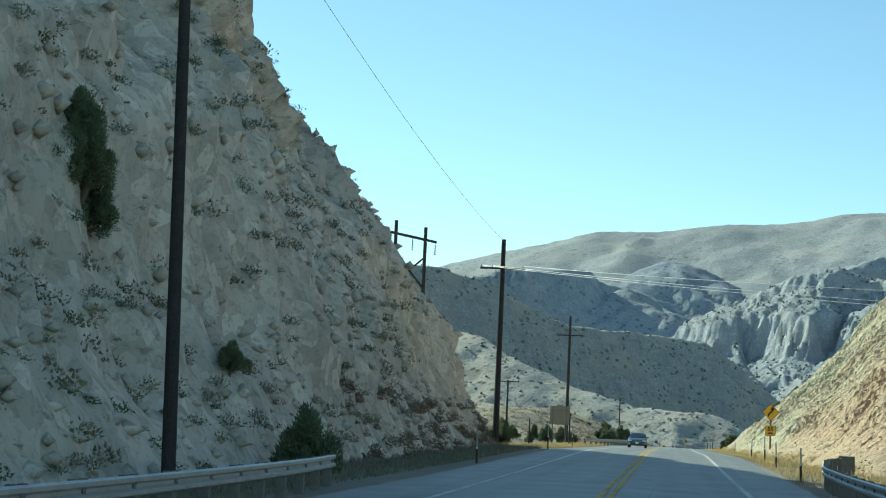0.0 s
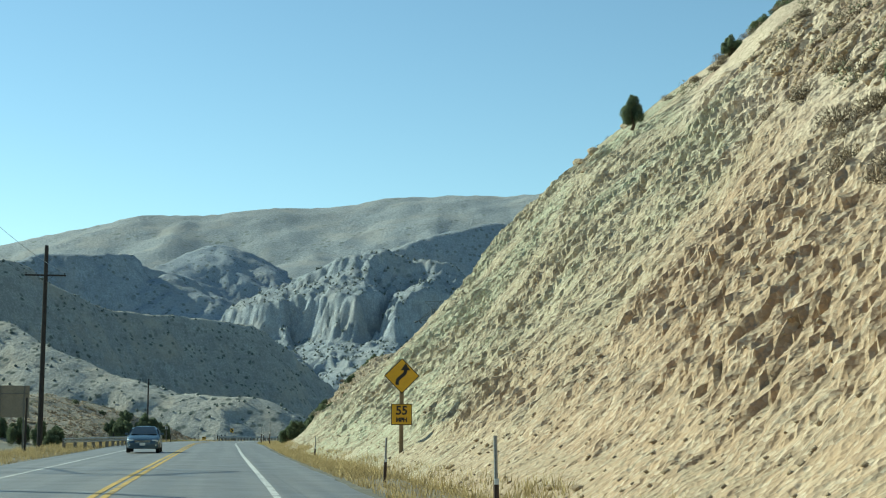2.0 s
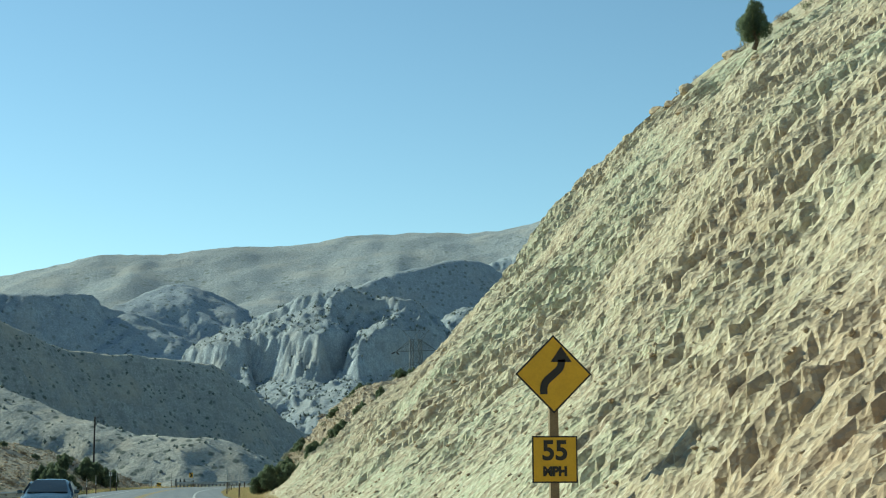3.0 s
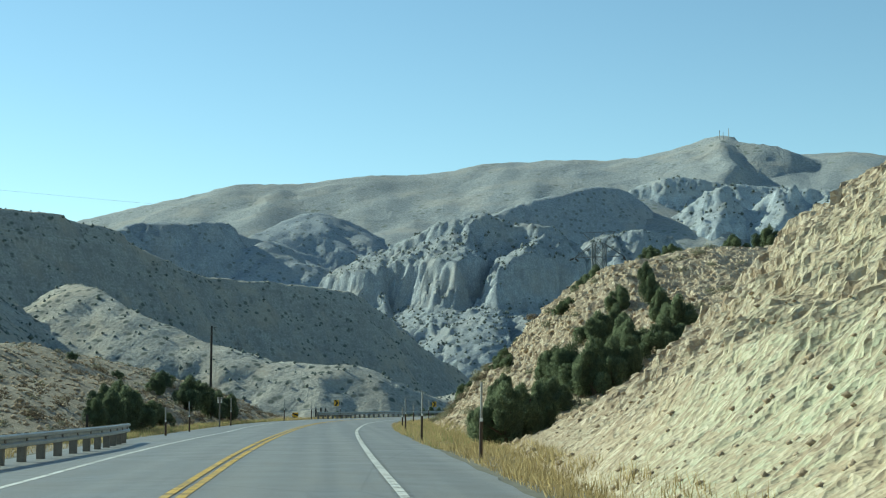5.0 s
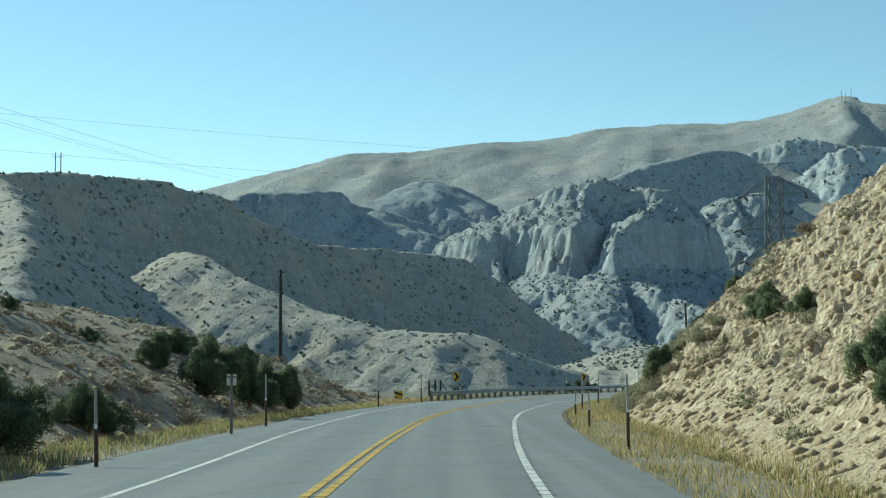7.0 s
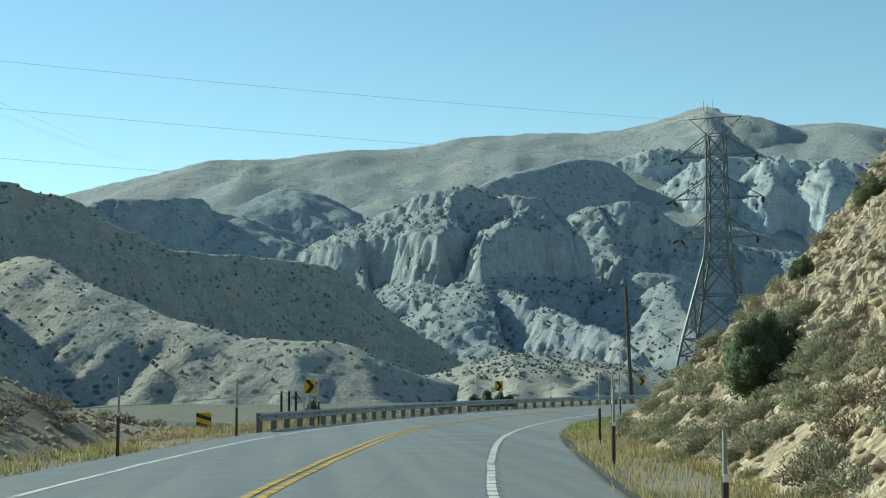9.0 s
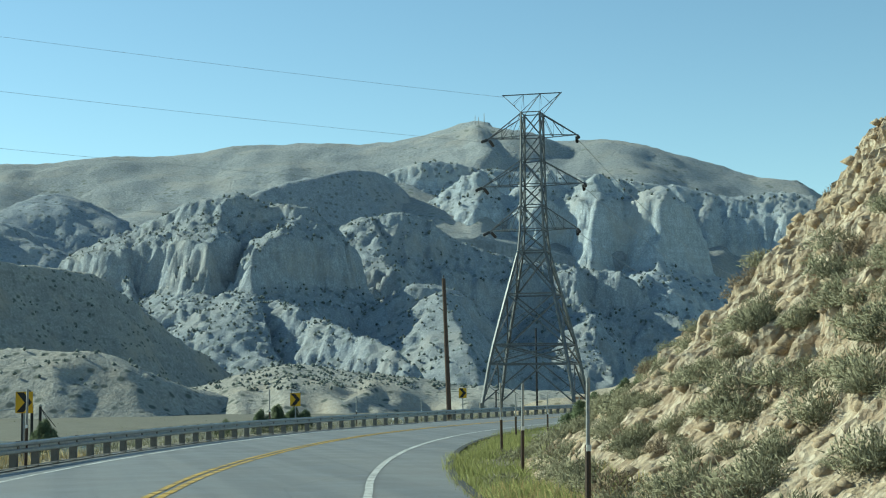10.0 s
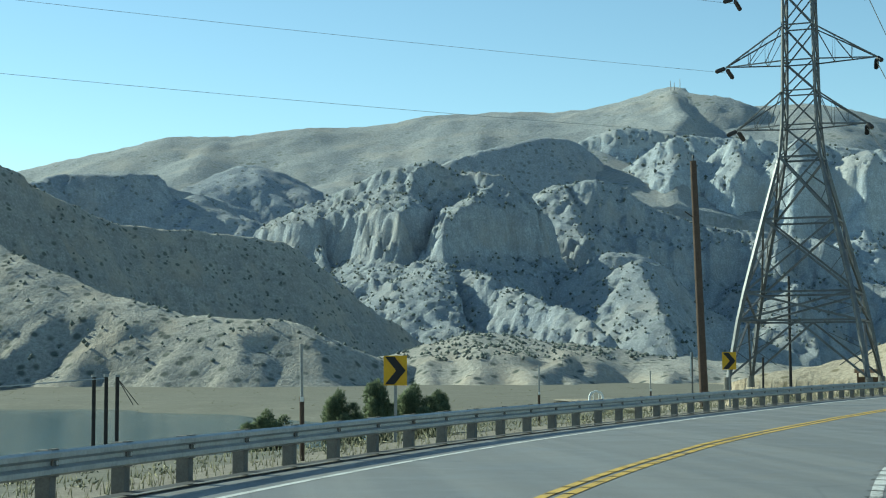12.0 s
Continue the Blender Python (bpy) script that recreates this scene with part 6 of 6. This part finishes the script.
def brush(spots, size, per, mat, name, label):
    """Low desert shrubs: domes of fine pointed leaves."""
    C, D, L, R = [], [], [], []
    for (x, y, z), s in zip(spots, size):
        d = rng.normal(0, 1, (per, 3))
        d[:, 2] = np.abs(d[:, 2]) * 0.9 + 0.15
        d /= np.linalg.norm(d, axis=1)[:, None]
        e = np.array([s, s, s * 0.75])
        C.append(np.array([x, y, z - 0.05]) + d * e * rng.uniform(0.25, 0.85, (per, 1)) * rng.uniform(0.8, 1.2))
        D.append(d + np.array([0, 0, 0.25]) + rng.normal(0, 0.7, (per, 3)))
        slim = (200 / max(per, 60)) ** 0.5
        L.append(rng.uniform(0.09, 0.20, per) * s)
        R.append(rng.uniform(0.022, 0.045, per) * s * min(slim, 1.5))
    v, f = spindles(np.concatenate(C), np.concatenate(D), np.concatenate(L), np.concatenate(R))
    return stuff(name, v, f, mat, label, "shrubs")


def scatter(fn, n, y0, y1, o0, o1, power=1.0):
    out = []
    while len(out) < n:
        y, o = rng.uniform(y0, y1), o0 + (o1 - o0) * rng.uniform() ** power
        p = fn(y, o)
        if noise.noise(Vector((p[0] * 0.08, p[1] * 0.08, 3.0))) > rng.uniform(-0.6, 0.25):
            out.append(p)
    return out


s1 = scatter(on_right, 420, 22, 200, 23, 52) + [p for p in scatter(on_right, 900, 40, 130, 2, 34) if p[0] - 0.24 * p[1] > -6.5]
NATURAL = ((123, 19.5), (98, 13), (90, 11), (98, 10.3), (99, 11.4), (98.5, 9.7), (96, 8.5), (90, 8.6), (85.5, 7.8), (83.4, 7.7), (105, 12.8), (106, 12.1), (114.7, 14), (90.6, 7.3), (85.6, 6.6), (83, 6.3), (80.5, 6), (78.4, 5.8), (77, 5.6), (84.5, 5.3), (78.4, 4.6), (76.3, 4.5), (74.7, 4.4), (76, 5.1), (79.8, 6.2), (75.5, 4.7), (73.8, 4.2))
s0 = [on_right(a + b, o + c) for a, o in NATURAL for b, c in ((0, 0), (0.5, 0.3))]
brush(s0, rng.uniform(0.4, 0.75, len(s0)), 420, M_DRYBRUSH, "dry_brush", "grey-brown dry brush on the stony natural slope")
s10 = [p for p in scatter(on_right, 1500, 40, 128, 1.5, 34) if p[0] - 0.24 * p[1] > -6.0]
brush(s10, rng.uniform(0.25, 0.9, len(s10)) ** 1.4, 220, M_DRYBRUSH, "dry_brush", "grey-brown brush clumps on the natural slope")
brush(s1, rng.uniform(0.25, 0.75, len(s1)), 60, M_SAGE, "sagebrush", "grey-green sagebrush scattered over the rocky hill")
s2 = scatter(on_right, 500, 205, 345, 1.0, 26) + scatter(on_right, 140, 262, 335, 0.3, 6)
near = [p for p in s2 if p[1] > 262]
s2 = [p for p in s2 if p[1] <= 262]
brush(s2, rng.uniform(0.25, 0.8, len(s2)), 260, M_SAGE, "sagebrush", "grey-green sagebrush on the second hill")
brush(near, rng.uniform(0.2, 0.7, len(near)), 700, M_SAGE, "sagebrush", "pale grey-green sagebrush on the nose of the second hill")
s8 = scatter(on_right, 260, 270, 326, -0.8, 4.5)
brush(s8, rng.uniform(0.35, 0.80, len(s8)), 800, M_SAGE, "sagebrush", "large grey-green sagebrush at the foot of the slope")
s3 = scatter(on_right, 170, 255, 335, 0.2, 10) + scatter(on_right, 120, 60, 190, 24, 40)
brush(s3, rng.uniform(0.3, 0.8, len(s3)), 500, M_DRYBRUSH, "dry_brush", "brown twiggy dry brush on the slope")
s4 = scatter(on_left_bank, 420, 200, 310, -1, 26)
brush(s4, rng.uniform(0.25, 0.7, len(s4)), 80, M_SAGE, "sagebrush", "grey-green sagebrush on the low bank")
s5 = scatter(on_left_bank, 190, 200, 312, -1.5, 10)
brush(s5, rng.uniform(0.3, 0.8, len(s5)), 160, M_DRYBRUSH, "dry_brush", "brown dry brush on the low bank")
s6 = scatter(on_cliff, 650, -10, 118, 0, 20)
brush(s6, rng.uniform(0.25, 0.95, len(s6)) ** 1.3, 60, M_SAGE, "sagebrush", "dusty brush scattered over the shaded cliff slope")
s9 = scatter(on_cliff, 260, 12, 80, -0.5, 9)
brush(s9, rng.uniform(0.15, 0.55, len(s9)), 90, M_JUNIPER, "green_shrub", "dark green low shrubs on the shaded cliff slope")
s11 = scatter(on_cliff, 600, 12, 78, -0.8, 13, 1.8)
brush(s11, rng.uniform(0.15, 0.7, len(s11)), 110, M_SAGE, "sagebrush", "dusty grey-green brush on the shaded talus")
s12 = scatter(on_cliff, 300, 55, 118, -0.9, 1.6)
brush(s12, rng.uniform(0.25, 0.75, len(s12)), 160, M_DRYBRUSH, "dry_brush", "grey-brown brush at the foot of the shaded cliff")
s7 = [(x, y, gz(x, y)) for x, y in zip(rng.uniform(-45, -9, 260), rng.uniform(118, 210, 260))]
s7 += [(x, y, gz(x, y)) for x, y in ((at_side(yy, d)[0], at_side(yy, d)[1]) for yy, d in zip(rng.uniform(312, 420, 420), -7.0 - 30 * rng.uniform(0, 1, 420) ** 1.5))]
s7 += [(x, y, gz(x, y)) for x, y in zip(rng.uniform(40, 140, 160), rng.uniform(410, 560, 160))]
s7 += [(x, y, gz(x, y)) for x, y in zip(rng.uniform(-120, 160, 1500), rng.uniform(430, 1000, 1500)) if gz(x, y) > -12]
brush(s7, rng.uniform(0.2, 0.6, len(s7)), 60, M_SAGE, "sagebrush", "low grey-green scrub on the flats")


def grass(n, y0, y1, d0, d1, hmin, hmax, mat, label, name="dry_grass"):
    y = rng.uniform(y0, y1, n)
    d = d0 + (d1 - d0) * rng.uniform(0, 1, n)
    if d0 > 0:
        toe = np.array([right_height(a, 0)[0] for a in y])
        d = np.where(y < 345, d0 + (toe + 0.9 - d0) * rng.uniform(0, 1, n), d)
    clump = np.array([noise.noise(Vector((b * 0.5, a * 0.35, 1.0))) for a, b in zip(y, d)])
    keep = clump > rng.uniform(-0.75, 0.2, n)
    y, d, clump = y[keep], d[keep], clump[keep]
    i = np.searchsorted(CL[:, 1], y).clip(0, len(CL) - 1)
    p = CL[i] + NRM[i] * d[:, None]
    p[:, 1] += y - CL[i, 1]
    z = CZ[i] - 0.16
    if d0 > 0:
        hh = np.array([right_height(a, b - right_height(a, 0)[0])[1] for a, b in zip(y, d)])
        z = z + np.maximum(hh - 0.25, -0.05)
    C = np.column_stack([p, z])
    k = len(C)
    D = np.column_stack([rng.normal(0, 0.28, k), rng.normal(0, 0.28, k), np.ones(k)])
    L = rng.uniform(hmin, hmax, k) * (0.75 + 0.5 * clump)
    v, f = spindles(C, D, L, rng.uniform(0.008, 0.018, k))
    return stuff(name, v, f, mat, label, "grass")


grass(30000, 52, 200, 5.9, 9.6, 0.2, 0.55, M_TANGRASS, "dry tan roadside grass at the foot of the rock cut")
grass(16000, 196, 300, 5.5, 8.2, 0.2, 0.5, M_TANGRASS, "dry tan roadside grass at the foot of the second hill")
grass(9000, 196, 310, 5.6, 7.6, 0.15, 0.4, M_GREENGRASS, "green roadside grass at the foot of the second hill", "green_grass")
grass(34000, 296, 362, 5.4, 12.0, 0.2, 0.5, M_GREENGRASS, "bright green roadside grass inside the bend", "green_grass")
grass(22000, 22, 104, -9.8, -6.9, 0.12, 0.4, M_SAGE, "grey-green weeds and grass between the road and the shaded cliff")
grass(26000, 100, 320, -10.5, -6.0, 0.2, 0.5, M_TANGRASS, "dry tan grass along the road edge")
grass(9000, 205, 290, -9.0, -6.2, 0.15, 0.4, M_GREENGRASS, "pale green grass along the road edge", "green_grass")
grass(14000, 300, 430, -12.0, -6.0, 0.12, 0.32, M_SAGE, "grey-green grass and weeds below the guardrail")
grass(9000, 360, 440, 6.0, 14.0, 0.15, 0.4, M_TANGRASS, "dry tan grass on the verge of the bend")


def rock_mesh(seed, mat):
    bm = B()
    bmesh.ops.create_icosphere(bm, subdivisions=2, radius=0.5)
    for v in bm.verts:
        n = rough(v.co.x * 1.6 + seed, v.co.y * 1.6, v.co.z * 1.6, 3)
        c = noise.cell(v.co * 2.2 + Vector((seed, 0, 0)))
        v.co *= 1 + 0.35 * n + 0.12 * c
        v.co.z *= 0.68
    me = bpy.data.meshes.new("boulder")
    bm.normal_update()
    bm.to_mesh(me)
    bm.free()
    me.materials.append(mat)
    return me


ROCKS = [rock_mesh(s * 3.7, M_STONE) for s in range(6)]


def boulder(p, s, k, label):
    ob = tagged(new("boulder", ROCKS[k % 6]), label, "rock", "loose boulders")
    ob.matrix_basis = Matrix.Translation((p[0], p[1], p[2] + 0.02)) @ Matrix.Rotation(rng.uniform(0, 6.28), 4, "Z") @ Matrix.Diagonal((s * rng.uniform(0.8, 1.4), s * rng.uniform(0.8, 1.2), s * rng.uniform(0.7, 1.1), 1))


k = 0
for y0, y1, o0, o1, n, smin, smax in ((70, 195, -0.6, 1.0, 60, 0.12, 0.4), (196, 345, -0.4, 5.0, 60, 0.10, 0.35), (60, 200, 18, 40, 60, 0.3, 1.1)):
    for _ in range(n):
        p = on_right(rng.uniform(y0, y1), rng.uniform(o0, o1))
        boulder(p, rng.uniform(smin, smax) ** 1.3, k, "loose cream and rust boulder on the slope")
        k += 1
for _ in range(40):
    p = on_left_bank(rng.uniform(205, 300), rng.uniform(0, 16))
    boulder(p, rng.uniform(0.2, 0.6), k, "loose grey-tan boulder on the low bank")
    k += 1


def rubble(fn, n, y0, y1, o0, o1, smin, smax, label, mat):
    V, F = [], []
    base = np.array([(1, 0, 0), (-1, 0, 0), (0, 1, 0), (0, -1, 0), (0, 0, 1), (0, 0, -1)], float)
    tri = np.array([(0, 2, 4), (2, 1, 4), (1, 3, 4), (3, 0, 4), (2, 0, 5), (1, 2, 5), (3, 1, 5), (0, 3, 5)])
    for i in range(n):
        p = np.array(fn(rng.uniform(y0, y1), rng.uniform(o0, o1)))
        q = base * rng.uniform(smin, smax) * rng.uniform(0.5, 1.3, (6, 1)) * np.array([1, 1, 0.7])
        a = rng.uniform(0, 6.28)
        r = np.array([[math.cos(a), -math.sin(a), 0], [math.sin(a), math.cos(a), 0], [0, 0, 1]])
        V.append(p + q @ r.T)
        F.append(tri + 6 * i)
    return stuff("rubble", np.concatenate(V), np.concatenate(F), mat, label, "stones")


rubble(on_right, 2500, 60, 200, -0.8, 6, 0.03, 0.11, "small broken stones on the rock cut", M_STONE)
rubble(on_right, 8000, 198, 340, -0.5, 14, 0.04, 0.26, "small broken stones on the second hill", M_STONE)
def on_natural(y, off):
    p = on_right(y, off)
    while p[0] - 0.24 * p[1] < -6.5 and off < 34:
        off += 2.0
        p = on_right(y, off)
    return p


rubble(on_natural, 6000, 70, 135, 1.5, 26, 0.04, 0.22, "broken stones on the upper hill", M_STONE)
rubble(on_left_bank, 6500, 200, 310, -1, 18, 0.05, 0.24, "small broken stones on the low bank", M_STONE)
rubble(on_cliff, 6000, -10, 118, 0, 22, 0.06, 0.42, "broken stones on the shaded cliff slope", M_SHADE_ROCK)


def far_scrub(name, n, size, label, lo=0.0):
    me = bpy.data.objects[name].data
    co = np.empty(len(me.vertices) * 3, np.float32)
    no = np.empty(len(me.vertices) * 3, np.float32)
    me.vertices.foreach_get("co", co)
    me.vertices.foreach_get("normal", no)
    co, no = co.reshape(-1, 3), no.reshape(-1, 3)
    ok = np.where((np.abs(no[:, 2]) > 0.55) & (co[:, 2] > lo))[0]
    pick = rng.choice(ok, n)
    c = co[pick] + rng.normal(0, size * 1.5, (n, 3)) * np.array([1, 1, 0])
    base = np.array([(1, 0, 0), (-1, 0, 0), (0, 1, 0), (0, -1, 0), (0, 0, 1.1), (0, 0, -0.8)], float)
    tri = np.array([(0, 2, 4), (2, 1, 4), (1, 3, 4), (3, 0, 4), (2, 0, 5), (1, 2, 5), (3, 1, 5), (0, 3, 5)])
    s = size * rng.uniform(0.5, 1.3, (n, 1, 1))
    V = c[:, None, :] + base[None] * s * rng.uniform(0.6, 1.3, (n, 6, 1))
    F = (np.arange(n)[:, None, None] * 6 + tri[None]).reshape(-1, 3)
    return stuff("far_scrub", V.reshape(-1, 3), F, M_FARSCRUB, label, "shrubs")


far_scrub("dark_hill", 4000, 1.5, "dark scrub dotted over the shaded hill")
far_scrub("butte", 3000, 2.3, "dark junipers dotted over the butte", 20)
far_scrub("second_butte", 2200, 2.6, "dark junipers dotted over the second butte", 20)
far_scrub("lower_butte", 700, 2.4, "dark junipers dotted over the small spur", 10)
far_scrub("cliff_band", 2000, 4.0, "dark scrub dotted below the cliff band", 20)
far_scrub("low_hill", 700, 1.3, "dark scrub dotted over the low hill")
far_scrub("tan_hill", 1500, 0.6, "brown scrub dotted over the tan hill")
